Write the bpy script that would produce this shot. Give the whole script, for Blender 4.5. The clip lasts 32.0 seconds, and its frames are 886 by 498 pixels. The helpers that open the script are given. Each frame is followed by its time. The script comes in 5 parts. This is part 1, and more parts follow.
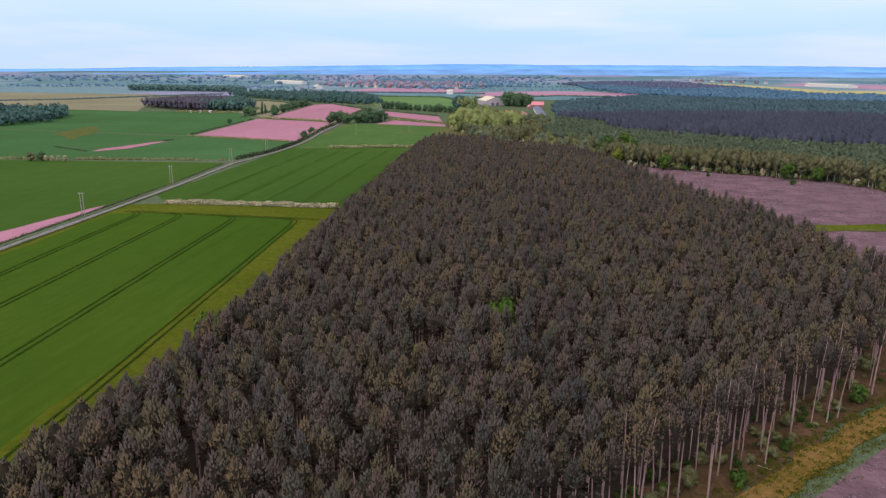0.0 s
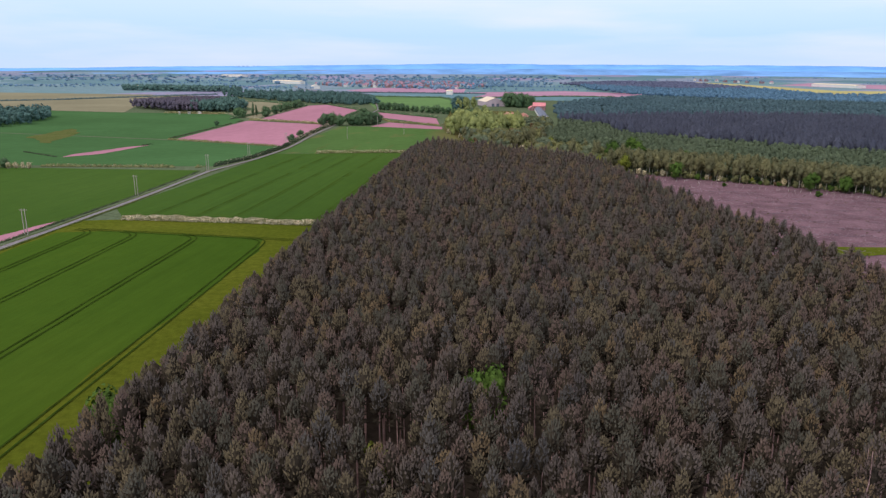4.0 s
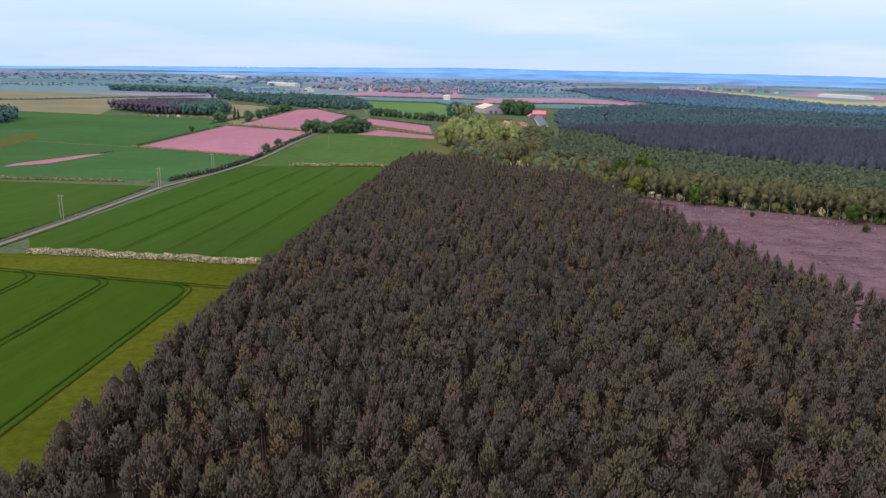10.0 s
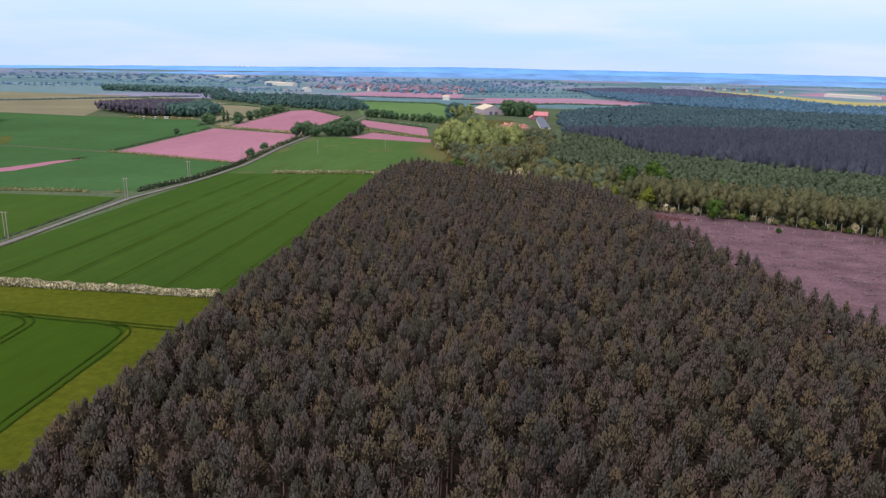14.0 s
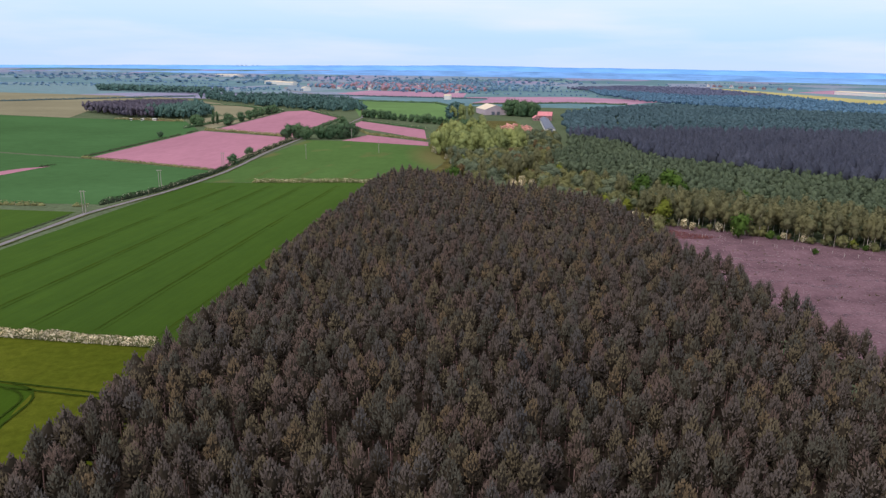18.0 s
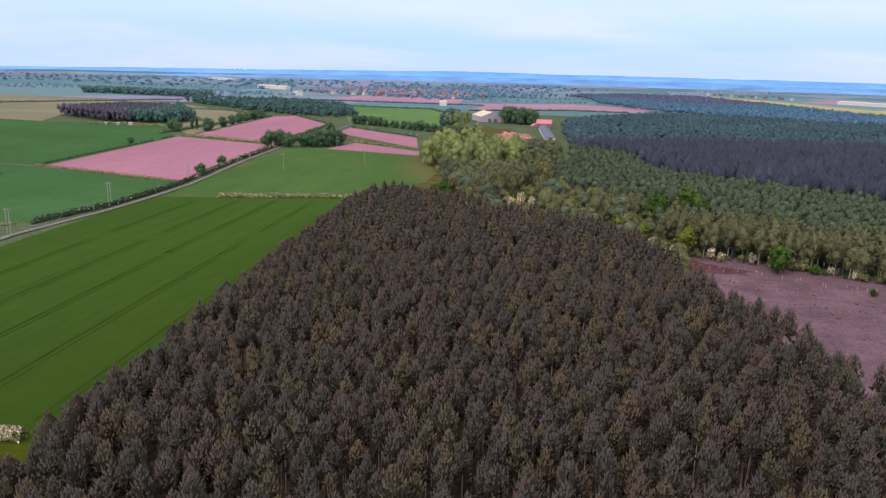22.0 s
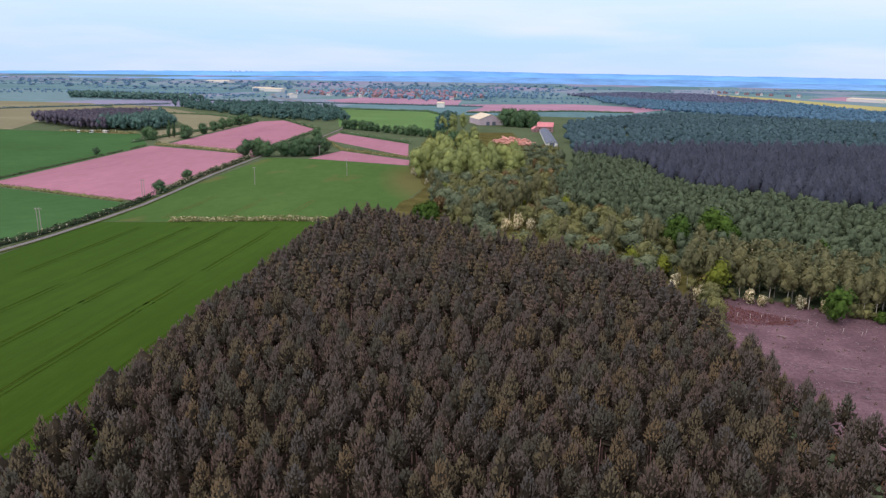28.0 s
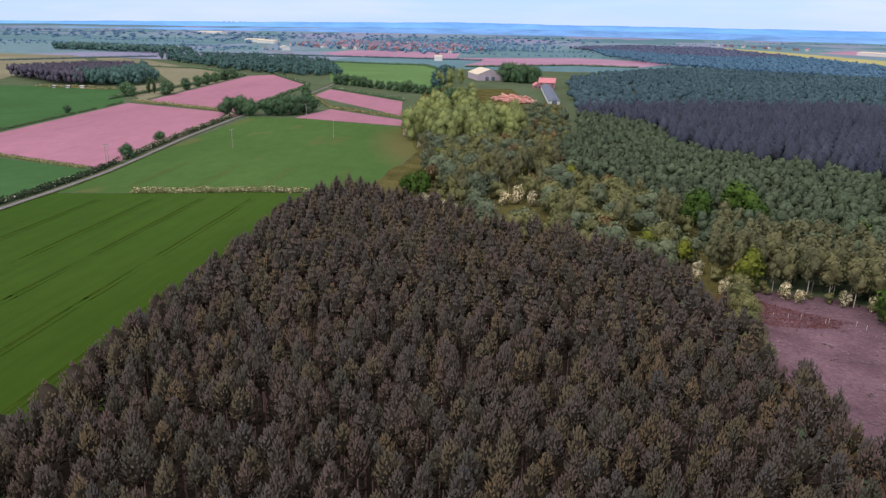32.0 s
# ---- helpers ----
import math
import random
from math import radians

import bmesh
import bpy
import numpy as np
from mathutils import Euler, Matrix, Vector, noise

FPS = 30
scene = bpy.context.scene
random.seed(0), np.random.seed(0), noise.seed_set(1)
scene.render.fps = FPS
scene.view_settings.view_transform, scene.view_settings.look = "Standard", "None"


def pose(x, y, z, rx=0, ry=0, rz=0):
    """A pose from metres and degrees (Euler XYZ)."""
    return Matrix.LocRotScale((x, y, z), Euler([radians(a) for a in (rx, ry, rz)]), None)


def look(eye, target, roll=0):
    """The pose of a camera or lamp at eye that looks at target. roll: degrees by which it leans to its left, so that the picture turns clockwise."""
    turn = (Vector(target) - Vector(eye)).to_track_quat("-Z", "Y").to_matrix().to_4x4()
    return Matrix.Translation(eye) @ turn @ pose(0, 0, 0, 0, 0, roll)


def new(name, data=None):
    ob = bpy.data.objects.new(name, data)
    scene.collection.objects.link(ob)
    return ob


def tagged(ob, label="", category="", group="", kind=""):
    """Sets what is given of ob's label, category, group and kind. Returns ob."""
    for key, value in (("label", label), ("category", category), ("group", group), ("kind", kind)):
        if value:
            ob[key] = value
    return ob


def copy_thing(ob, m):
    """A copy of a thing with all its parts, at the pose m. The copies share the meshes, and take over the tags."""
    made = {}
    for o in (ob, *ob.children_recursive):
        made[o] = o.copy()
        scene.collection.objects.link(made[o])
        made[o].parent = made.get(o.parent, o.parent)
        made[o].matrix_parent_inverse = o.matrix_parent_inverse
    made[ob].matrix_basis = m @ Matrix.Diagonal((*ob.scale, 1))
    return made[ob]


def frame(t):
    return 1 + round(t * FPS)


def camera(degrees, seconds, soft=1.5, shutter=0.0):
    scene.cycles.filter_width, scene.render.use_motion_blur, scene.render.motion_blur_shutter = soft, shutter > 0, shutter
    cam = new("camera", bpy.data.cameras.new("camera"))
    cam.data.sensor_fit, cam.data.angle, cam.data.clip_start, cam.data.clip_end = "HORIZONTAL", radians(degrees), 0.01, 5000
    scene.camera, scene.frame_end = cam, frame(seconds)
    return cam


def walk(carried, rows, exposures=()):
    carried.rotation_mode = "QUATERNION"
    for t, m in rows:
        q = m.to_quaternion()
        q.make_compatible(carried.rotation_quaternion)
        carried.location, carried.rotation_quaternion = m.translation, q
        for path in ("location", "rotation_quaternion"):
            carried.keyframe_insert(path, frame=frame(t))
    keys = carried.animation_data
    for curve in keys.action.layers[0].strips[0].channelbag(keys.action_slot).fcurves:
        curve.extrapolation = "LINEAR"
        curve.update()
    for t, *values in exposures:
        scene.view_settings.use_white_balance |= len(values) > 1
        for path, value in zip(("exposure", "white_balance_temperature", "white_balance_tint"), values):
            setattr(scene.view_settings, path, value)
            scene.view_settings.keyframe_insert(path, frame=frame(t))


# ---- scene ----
cam = camera(63.7, 32.0, 1.35)
PATH = [
    (0, (0.494, -2.789, 58.305), (0.25, -0.868, 57.803), 0.2),
    (0.5, (0.526, 1.307, 58.349), (0.283, 3.228, 57.847), 0.0),
    (1, (0.61, 5.292, 58.387), (0.364, 7.212, 57.885), 0.1),
    (1.5, (0.613, 9.235, 58.425), (0.367, 11.155, 57.922), 0.1),
    (2, (0.562, 13.183, 58.469), (0.316, 15.103, 57.968), 0.2),
    (2.5, (0.534, 17.045, 58.487), (0.288, 18.965, 57.985), 0.3),
    (3, (0.613, 21.057, 58.509), (0.364, 22.976, 58.006), 0.3),
    (3.5, (0.861, 25.533, 58.533), (0.611, 27.453, 58.029), 0.2),
    (5.5, (2.08, 45.751, 58.83), (1.834, 47.672, 58.33), 0.4),
    (6, (2.272, 50.644, 58.864), (2.025, 52.565, 58.365), 0.5),
    (6.5, (2.307, 55.191, 58.893), (2.061, 57.113, 58.397), 0.7),
    (7, (2.222, 59.45, 58.923), (1.976, 61.373, 58.429), 1.0),
    (7.5, (2.06, 63.48, 58.954), (1.809, 65.4, 58.452), 0.2),
    (8, (1.869, 67.333, 58.985), (1.622, 69.255, 58.49), 0.9),
    (8.5, (1.674, 71.062, 59.018), (1.426, 72.982, 58.517), 0.6),
    (9, (1.512, 74.715, 59.052), (1.263, 76.636, 58.552), 0.5),
    (9.5, (1.39, 78.336, 59.095), (1.143, 80.257, 58.597), 0.6),
    (10, (1.27, 81.954, 59.141), (1.025, 83.876, 58.648), 1.1),
    (10.5, (1.11, 85.596, 59.19), (0.864, 87.517, 58.695), 0.9),
    (11, (0.964, 89.28, 59.238), (0.716, 91.201, 58.741), 0.9),
    (11.5, (0.848, 93.023, 59.285), (0.598, 94.944, 58.785), 0.5),
    (12, (0.764, 96.844, 59.33), (0.516, 98.765, 58.832), 0.7),
    (12.5, (0.725, 100.76, 59.369), (0.477, 102.682, 58.873), 0.8),
    (13, (0.704, 104.8, 59.41), (0.457, 106.721, 58.913), 0.9),
    (13.5, (0.631, 108.999, 59.5), (0.383, 110.921, 59.005), 1.1),
    (14, (0.6, 113.282, 59.592), (0.352, 115.204, 59.097), 1.1),
    (14.5, (0.638, 117.59, 59.691), (0.388, 119.511, 59.197), 1.1),
    (16.5, (1.189, 134.713, 60.372), (0.93, 136.632, 59.871), 0.8),
    (17, (1.19, 138.87, 60.362), (0.93, 140.788, 59.86), 0.9),
    (17.5, (1.062, 142.971, 60.266), (0.801, 144.89, 59.766), 0.9),
    (18, (0.871, 147.066, 60.11), (0.611, 148.985, 59.61), 0.9),
    (18.5, (0.582, 151.222, 59.891), (0.324, 153.142, 59.393), 1.1),
    (18.8, (0.304, 153.81, 59.742), (0.047, 155.73, 59.245), 1.1),
    (19, (0.118, 159.785, 59.643), (-0.137, 161.706, 59.147), 1.1),
    (19.2, (-0.107, 165.809, 59.543), (-0.359, 167.731, 59.048), 1.02),
    (19.5, (-0.444, 168.471, 59.394), (-0.692, 170.393, 58.9), 0.9),
    (20, (-0.78, 172.904, 59.139), (-1.028, 174.826, 58.647), 1.1),
    (20.5, (-0.974, 177.206, 58.937), (-1.224, 179.129, 58.446), 1.1),
    (21, (-1.132, 181.328, 58.734), (-1.382, 183.251, 58.246), 1.2),
    (21.5, (-1.325, 185.27, 58.55), (-1.576, 187.194, 58.065), 1.3),
    (22, (-1.45, 189.081, 58.401), (-1.7, 191.005, 57.917), 1.5),
    (22.5, (-1.526, 192.859, 58.334), (-1.776, 194.784, 57.85), 1.6),
    (23, (-1.524, 196.636, 58.313), (-1.773, 198.561, 57.83), 1.6),
    (23.5, (-1.441, 200.477, 58.34), (-1.69, 202.402, 57.857), 1.5),
    (24, (-1.367, 204.333, 58.413), (-1.616, 206.257, 57.929), 1.5),
    (24.5, (-1.296, 208.138, 58.51), (-1.545, 210.062, 58.027), 1.4),
    (25, (-1.175, 211.836, 58.613), (-1.426, 213.76, 58.129), 1.2),
    (25.5, (-1.115, 215.495, 58.699), (-1.365, 217.42, 58.216), 1.3),
    (27.5, (-0.851, 230.241, 59.614), (-1.108, 232.164, 59.129), 0.9),
    (28, (-0.764, 234.047, 59.752), (-1.022, 235.97, 59.267), 0.9),
    (28.5, (-0.621, 237.94, 59.855), (-0.881, 239.863, 59.369), 0.9),
    (29, (-0.509, 241.753, 59.948), (-0.772, 243.675, 59.461), 0.9),
    (29.5, (-0.514, 245.413, 60.031), (-0.78, 247.334, 59.543), 0.9),
    (30, (-0.691, 248.927, 60.114), (-0.956, 250.848, 59.627), 1.0),
    (30.5, (-1.087, 252.237, 60.174), (-1.35, 254.159, 59.687), 1.0),
    (31, (-1.519, 255.492, 60.221), (-1.778, 257.414, 59.734), 1.0),
    (31.5, (-1.83, 258.775, 60.255), (-2.086, 260.688, 59.733), 1.1),
    (32, (-2.111, 262.082, 60.297), (-2.359, 263.972, 59.69), 1.1),
]
walk(cam, [(t, look(eye, target, roll)) for t, eye, target, roll in PATH])

# ---- world and light ----
SUN_EL, SUN_AZ = radians(48), radians(215)
world = bpy.data.worlds.new("sky")
scene.world = world
world.use_nodes = True
wt = world.node_tree
wt.nodes.clear()
w_out = wt.nodes.new("ShaderNodeOutputWorld")
w_bg = wt.nodes.new("ShaderNodeBackground")
w_sky = wt.nodes.new("ShaderNodeTexSky")
w_sky.sky_type = 'NISHITA'
w_sky.sun_disc = False
w_sky.sun_elevation, w_sky.sun_rotation = SUN_EL, SUN_AZ
w_sky.air_density, w_sky.dust_density, w_sky.ozone_density = 1.0, 2.0, 2.0
w_tc = wt.nodes.new("ShaderNodeTexCoord")
w_sep = wt.nodes.new("ShaderNodeSeparateXYZ")
w_ramp = wt.nodes.new("ShaderNodeValToRGB")
w_ramp.color_ramp.elements[0].position = 0.0
w_ramp.color_ramp.elements[0].color = (0.57, 0.72, 1.02, 1)
w_ramp.color_ramp.elements[1].position = 0.11
w_ramp.color_ramp.elements[1].color = (0.62, 0.79, 1.08, 1)
for pos, col in ((0.035, (0.49, 0.70, 1.04, 1)), (0.085, (0.62, 0.77, 1.07, 1)), (0.6, (0.92, 0.88, 0.90, 1))):
    el = w_ramp.color_ramp.elements.new(pos)
    el.color = col
w_map = wt.nodes.new("ShaderNodeMapping")
w_map.inputs["Scale"].default_value = (2.0, 2.0, 16.0)
w_noise = wt.nodes.new("ShaderNodeTexNoise")
w_noise.inputs["Scale"].default_value = 1.6
w_noise.inputs["Detail"].default_value = 5.0
w_cr = wt.nodes.new("ShaderNodeValToRGB")
w_cr.color_ramp.elements[0].position = 0.46
w_cr.color_ramp.elements[0].color = (0, 0, 0, 1)
w_cr.color_ramp.elements[1].position = 0.72
w_cr.color_ramp.elements[1].color = (0.5, 0.5, 0.5, 1)
w_cl = wt.nodes.new("ShaderNodeMixRGB")
w_cl.inputs[2].default_value = (0.84, 0.84, 0.98, 1)
w_sc = wt.nodes.new("ShaderNodeMixRGB")
w_sc.blend_type = 'MULTIPLY'
w_sc.inputs[0].default_value = 1.0
SKY_GAIN = 12.2
w_sc.inputs[2].default_value = (SKY_GAIN, SKY_GAIN, SKY_GAIN, 1)
w_mix = wt.nodes.new("ShaderNodeMixRGB")
w_mix.inputs[0].default_value = 0.85
link = wt.links.new
link(w_tc.outputs["Generated"], w_sep.inputs[0])
link(w_sep.outputs["Z"], w_ramp.inputs[0])
link(w_tc.outputs["Generated"], w_map.inputs[0])
link(w_map.outputs[0], w_noise.inputs["Vector"])
link(w_noise.outputs[0], w_cr.inputs[0])
link(w_cr.outputs[0], w_cl.inputs[0])
link(w_ramp.outputs[0], w_cl.inputs[1])
link(w_cl.outputs[0], w_sc.inputs[1])
link(w_sky.outputs[0], w_mix.inputs[1])
link(w_sc.outputs[0], w_mix.inputs[2])
link(w_mix.outputs[0], w_bg.inputs["Color"])
w_bg.inputs["Strength"].default_value = 0.10
link(w_bg.outputs[0], w_out.inputs[0])

sun = new("sun", bpy.data.lights.new("sun", 'SUN'))
sun.data.energy, sun.data.angle, sun.data.color = 1.3, radians(14), (1.0, 0.94, 0.86)
sun_dir = Vector((math.sin(SUN_AZ) * math.cos(SUN_EL), math.cos(SUN_AZ) * math.cos(SUN_EL), math.sin(SUN_EL)))
sun.matrix_basis = look(sun_dir * 300, (0, 0, 0))


# ---- materials ----
def material(name, rough=0.8, spec=0.2, metal=0.0):
    m = bpy.data.materials.new(name)
    m.use_nodes = True
    b = m.node_tree.nodes["Principled BSDF"]
    b.inputs["Roughness"].default_value = rough
    b.inputs["Specular IOR Level"].default_value = spec
    b.inputs["Metallic"].default_value = metal
    return m, m.node_tree, b


def rgba(c):
    return (c[0], c[1], c[2], 1)


def noise_node(nt, scale, detail=4.0, rough=0.6, stretch=None, dist=0.0):
    tc = nt.nodes.new("ShaderNodeTexCoord")
    n = nt.nodes.new("ShaderNodeTexNoise")
    n.inputs["Scale"].default_value = scale
    n.inputs["Detail"].default_value = detail
    n.inputs["Roughness"].default_value = rough
    n.inputs["Distortion"].default_value = dist
    if stretch:
        mp = nt.nodes.new("ShaderNodeMapping")
        mp.inputs["Scale"].default_value = stretch[:3]
        if len(stretch) > 3:
            mp.inputs["Rotation"].default_value = (0, 0, radians(stretch[3]))
        nt.links.new(tc.outputs["Object"], mp.inputs[0])
        nt.links.new(mp.outputs[0], n.inputs["Vector"])
    else:
        nt.links.new(tc.outputs["Object"], n.inputs["Vector"])
    return n


def ramp_node(nt, src, stops):
    r = nt.nodes.new("ShaderNodeValToRGB")
    e = r.color_ramp.elements
    e[0].position, e[0].color = stops[0][0], rgba(stops[0][1])
    e[1].position, e[1].color = stops[-1][0], rgba(stops[-1][1])
    for p, c in stops[1:-1]:
        x = e.new(p)
        x.color = rgba(c)
    nt.links.new(src, r.inputs[0])
    return r.outputs[0]


def mix_node(nt, fac, a, b, mode='MIX'):
    m = nt.nodes.new("ShaderNodeMixRGB")
    m.blend_type = mode
    for k, v in ((0, fac), (1, a), (2, b)):
        if isinstance(v, (int, float)):
            m.inputs[k].default_value = v
        elif isinstance(v, tuple):
            m.inputs[k].default_value = rgba(v)
        else:
            nt.links.new(v, m.inputs[k])
    return m.outputs[0]


def bump(nt, bsdf, src, strength=0.5, dist=0.1):
    b = nt.nodes.new("ShaderNodeBump")
    b.inputs["Strength"].default_value = strength
    b.inputs["Distance"].default_value = dist
    nt.links.new(src, b.inputs["Height"])
    nt.links.new(b.outputs[0], bsdf.inputs["Normal"])


def ground_mat(name, dark, mid, light, big=0.02, small=0.6, stretch=None, rough=0.95, bumpy=0.6, grain=0.4, rows=0.0, fuzz=None):
    """Soil, grass or crop: broad patches, finer mottling and a rough relief."""
    m, nt, b = material(name, rough, 0.0)
    n1 = noise_node(nt, big, 5, 0.6, stretch)
    n2 = noise_node(nt, small, 6, 0.7, stretch)
    c1 = ramp_node(nt, n1.outputs[0], [(0.3, dark), (0.5, mid), (0.72, light)])
    c2 = ramp_node(nt, n2.outputs[0], [(0.25, (1 - grain,) * 3), (0.75, (1 + grain * 0.85,) * 3)])
    c = mix_node(nt, 1.0, c1, c2, 'MULTIPLY')
    if rows:
        n3 = noise_node(nt, 0.42, 4, 0.8, (1, 0.012, 1, 1))
        c = mix_node(nt, 1.0, c, ramp_node(nt, n3.outputs[0], [(0.3, (1 - rows,) * 3), (0.7, (1 + rows,) * 3)]), 'MULTIPLY')
    if fuzz:
        b.inputs["Sheen Weight"].default_value = 0.26
        b.inputs["Sheen Roughness"].default_value = 0.5
        b.inputs["Sheen Tint"].default_value = rgba(fuzz)
    nt.links.new(c, b.inputs["Base Color"])
    bump(nt, b, n2.outputs[0], bumpy, 0.3)
    return m


def leaf_mat(name, dark, mid, light, patch=0.12, rough=0.7, grain=1.1, vary=0.6, relief=0.35):
    """Foliage: shades by clump, by tree-wide patch and by fine grain."""
    m, nt, b = material(name, rough, 0.02)
    geo = nt.nodes.new("ShaderNodeNewGeometry")
    n1 = noise_node(nt, patch, 2, 0.5)
    n2 = noise_node(nt, grain, 6, 0.8)
    bump(nt, b, n2.outputs[0], relief, 0.8)
    oi = nt.nodes.new("ShaderNodeObjectInfo")
    c = ramp_node(nt, geo.outputs["Random Per Island"], [(0.0, dark), (0.5, mid), (1.0, light)])
    k = ramp_node(nt, n1.outputs[0], [(0.32, (1 - 0.32 * vary, 1 - 0.32 * vary, 1 - 0.30 * vary)), (0.68, (1 + 0.36 * vary, 1 + 0.30 * vary, 1 + 0.18 * vary))])
    k2 = ramp_node(nt, n2.outputs[0], [(0.3, (1 - 0.38 * vary,) * 3), (0.7, (1 + 0.65 * vary,) * 3)])
    k3 = ramp_node(nt, oi.outputs["Random"], [(0.0, (0.82, 0.84, 0.86)), (1.0, (1.18, 1.14, 1.05))])
    c = mix_node(nt, 1.0, c, k, 'MULTIPLY')
    c = mix_node(nt, 1.0, c, k2, 'MULTIPLY')
    c = mix_node(nt, 1.0, c, k3, 'MULTIPLY')
    nt.links.new(c, b.inputs["Base Color"])
    return m


def plain_mat(name, a, b2, scale=1.0, rough=0.8, spec=0.2, stretch=None, bumpy=0.3):
    m, nt, b = material(name, rough, spec)
    n = noise_node(nt, scale, 5, 0.65, stretch)
    nt.links.new(ramp_node(nt, n.outputs[0], [(0.3, a), (0.7, b2)]), b.inputs["Base Color"])
    bump(nt, b, n.outputs[0], bumpy, 0.05)
    return m


# pine plantation
PINE_TINT = [("grey", (0.089, 0.075, 0.073)), ("olive", (0.103, 0.087, 0.062)), ("brown", (0.101, 0.075, 0.070)), ("dull_green", (0.072, 0.069, 0.060)), ("tawny", (0.122, 0.092, 0.062)), ("bluish", (0.077, 0.072, 0.074))]
M_PINE = [leaf_mat("pine_needles_" + n, tuple(0.88 * q for q in c), c, tuple(1.14 * q for q in c), 0.22, vary=0.28, relief=0.1) for n, c in PINE_TINT]
# Dark tone for inner and low needles: crown shade put into the colour.
M_PINE_SHADE = leaf_mat("pine_needles_shade", (0.034, 0.029, 0.024), (0.044, 0.037, 0.030), (0.055, 0.046, 0.037), 0.22, vary=0.3, relief=0.1)
# Edge litter colour is lowered to include shade under the pine edge.
M_EDGE = ground_mat("leafy_edge_ground", (0.062, 0.050, 0.022), (0.105, 0.064, 0.036), (0.165, 0.096, 0.064), 0.25, 1.5)
M_BARK = plain_mat("pine_bark", (0.26, 0.155, 0.15), (0.54, 0.36, 0.35), 2.0, 0.9, 0.1, (3, 3, 0.5))
M_BIRCH_BARK = plain_mat("birch_bark", (0.35, 0.30, 0.26), (0.75, 0.70, 0.64), 1.5, 0.8, 0.2, (1, 1, 3))
M_TRUNK = plain_mat("tree_bark", (0.06, 0.045, 0.035), (0.16, 0.12, 0.09), 2.0, 0.9, 0.1, (3, 3, 0.5))
# other foliage
M_LEAF = {
    "young": leaf_mat("young_wood_leaves", (0.072, 0.095, 0.065), (0.086, 0.113, 0.077), (0.102, 0.134, 0.091), 0.05, vary=0.36, relief=0.15),
    "birch": leaf_mat("birch_leaves", (0.128, 0.126, 0.069), (0.152, 0.149, 0.082), (0.180, 0.176, 0.097), 0.06, vary=0.38, relief=0.15),
    "dark": leaf_mat("dark_wood_needles", (0.066, 0.070, 0.098), (0.078, 0.083, 0.117), (0.092, 0.098, 0.138), 0.04, vary=0.35, relief=0.15),
    "oak": leaf_mat("oak_leaves", (0.071, 0.119, 0.064), (0.084, 0.142, 0.076), (0.099, 0.168, 0.090), 0.08, vary=0.32, relief=0.12),
    # Belt leaves: oak made bluer, with some distance haze in the colour.
    "belt": leaf_mat("field_belt_leaves_hazed", (0.077, 0.139, 0.132), (0.092, 0.165, 0.157), (0.109, 0.195, 0.185), 0.05, vary=0.28, relief=0.1),
    "bright": leaf_mat("fresh_leaves", (0.055, 0.097, 0.022), (0.068, 0.119, 0.028), (0.084, 0.145, 0.033), 0.1, vary=0.45),
    "poplar": leaf_mat("poplar_leaves", (0.197, 0.224, 0.090), (0.237, 0.267, 0.106), (0.278, 0.314, 0.124), 0.08, vary=0.32, relief=0.15),
    "yellow": leaf_mat("yellow_green_leaves", (0.112, 0.132, 0.022), (0.152, 0.176, 0.032), (0.198, 0.222, 0.046), 0.1, vary=0.4),
    "scrub": leaf_mat("scrub_leaves", (0.158, 0.160, 0.076), (0.188, 0.191, 0.090), (0.226, 0.227, 0.108), 0.07, vary=0.4, relief=0.2),
    "willow": leaf_mat("grey_willow_leaves", (0.119, 0.143, 0.096), (0.143, 0.172, 0.113), (0.172, 0.203, 0.134), 0.07, vary=0.4, relief=0.2),
    # Plum and haze: paler, bluer leaf colours that include the distance haze.
    "plum": leaf_mat("purplish_wood_leaves_hazed", (0.118, 0.126, 0.197), (0.140, 0.150, 0.235), (0.165, 0.177, 0.277), 0.006, vary=0.25, relief=0.1),
    "haze": leaf_mat("far_hedgerow_leaves_hazed", (0.126, 0.214, 0.330), (0.150, 0.255, 0.392), (0.177, 0.301, 0.463), 0.006, vary=0.2, relief=0.08),
    "rust": leaf_mat("rusty_leaves", (0.149, 0.106, 0.060), (0.193, 0.138, 0.077), (0.242, 0.172, 0.096), 0.1, vary=0.4),
    "hedge": leaf_mat("hedge_leaves", (0.048, 0.065, 0.039), (0.063, 0.084, 0.049), (0.080, 0.105, 0.062), 0.1, vary=0.45),
    "blossom": leaf_mat("may_blossom", (0.50, 0.42, 0.29), (0.66, 0.57, 0.42), (0.82, 0.75, 0.60), 0.3),
    # Far and farblue: aerial haze mixed into the leaf colour as blue.
    "far": leaf_mat("far_wood_leaves_hazed", (0.068, 0.110, 0.128), (0.081, 0.131, 0.152), (0.096, 0.155, 0.180), 0.012, vary=0.28, relief=0.08),
    "farblue": leaf_mat("distant_wood_leaves_hazed", (0.076, 0.144, 0.227), (0.090, 0.172, 0.270), (0.106, 0.203, 0.319), 0.006, vary=0.22, relief=0.08),
    "maroon": leaf_mat("purplish_copse_twigs", (0.114, 0.099, 0.134), (0.136, 0.117, 0.158), (0.161, 0.140, 0.185), 0.03, vary=0.35, relief=0.2),
}
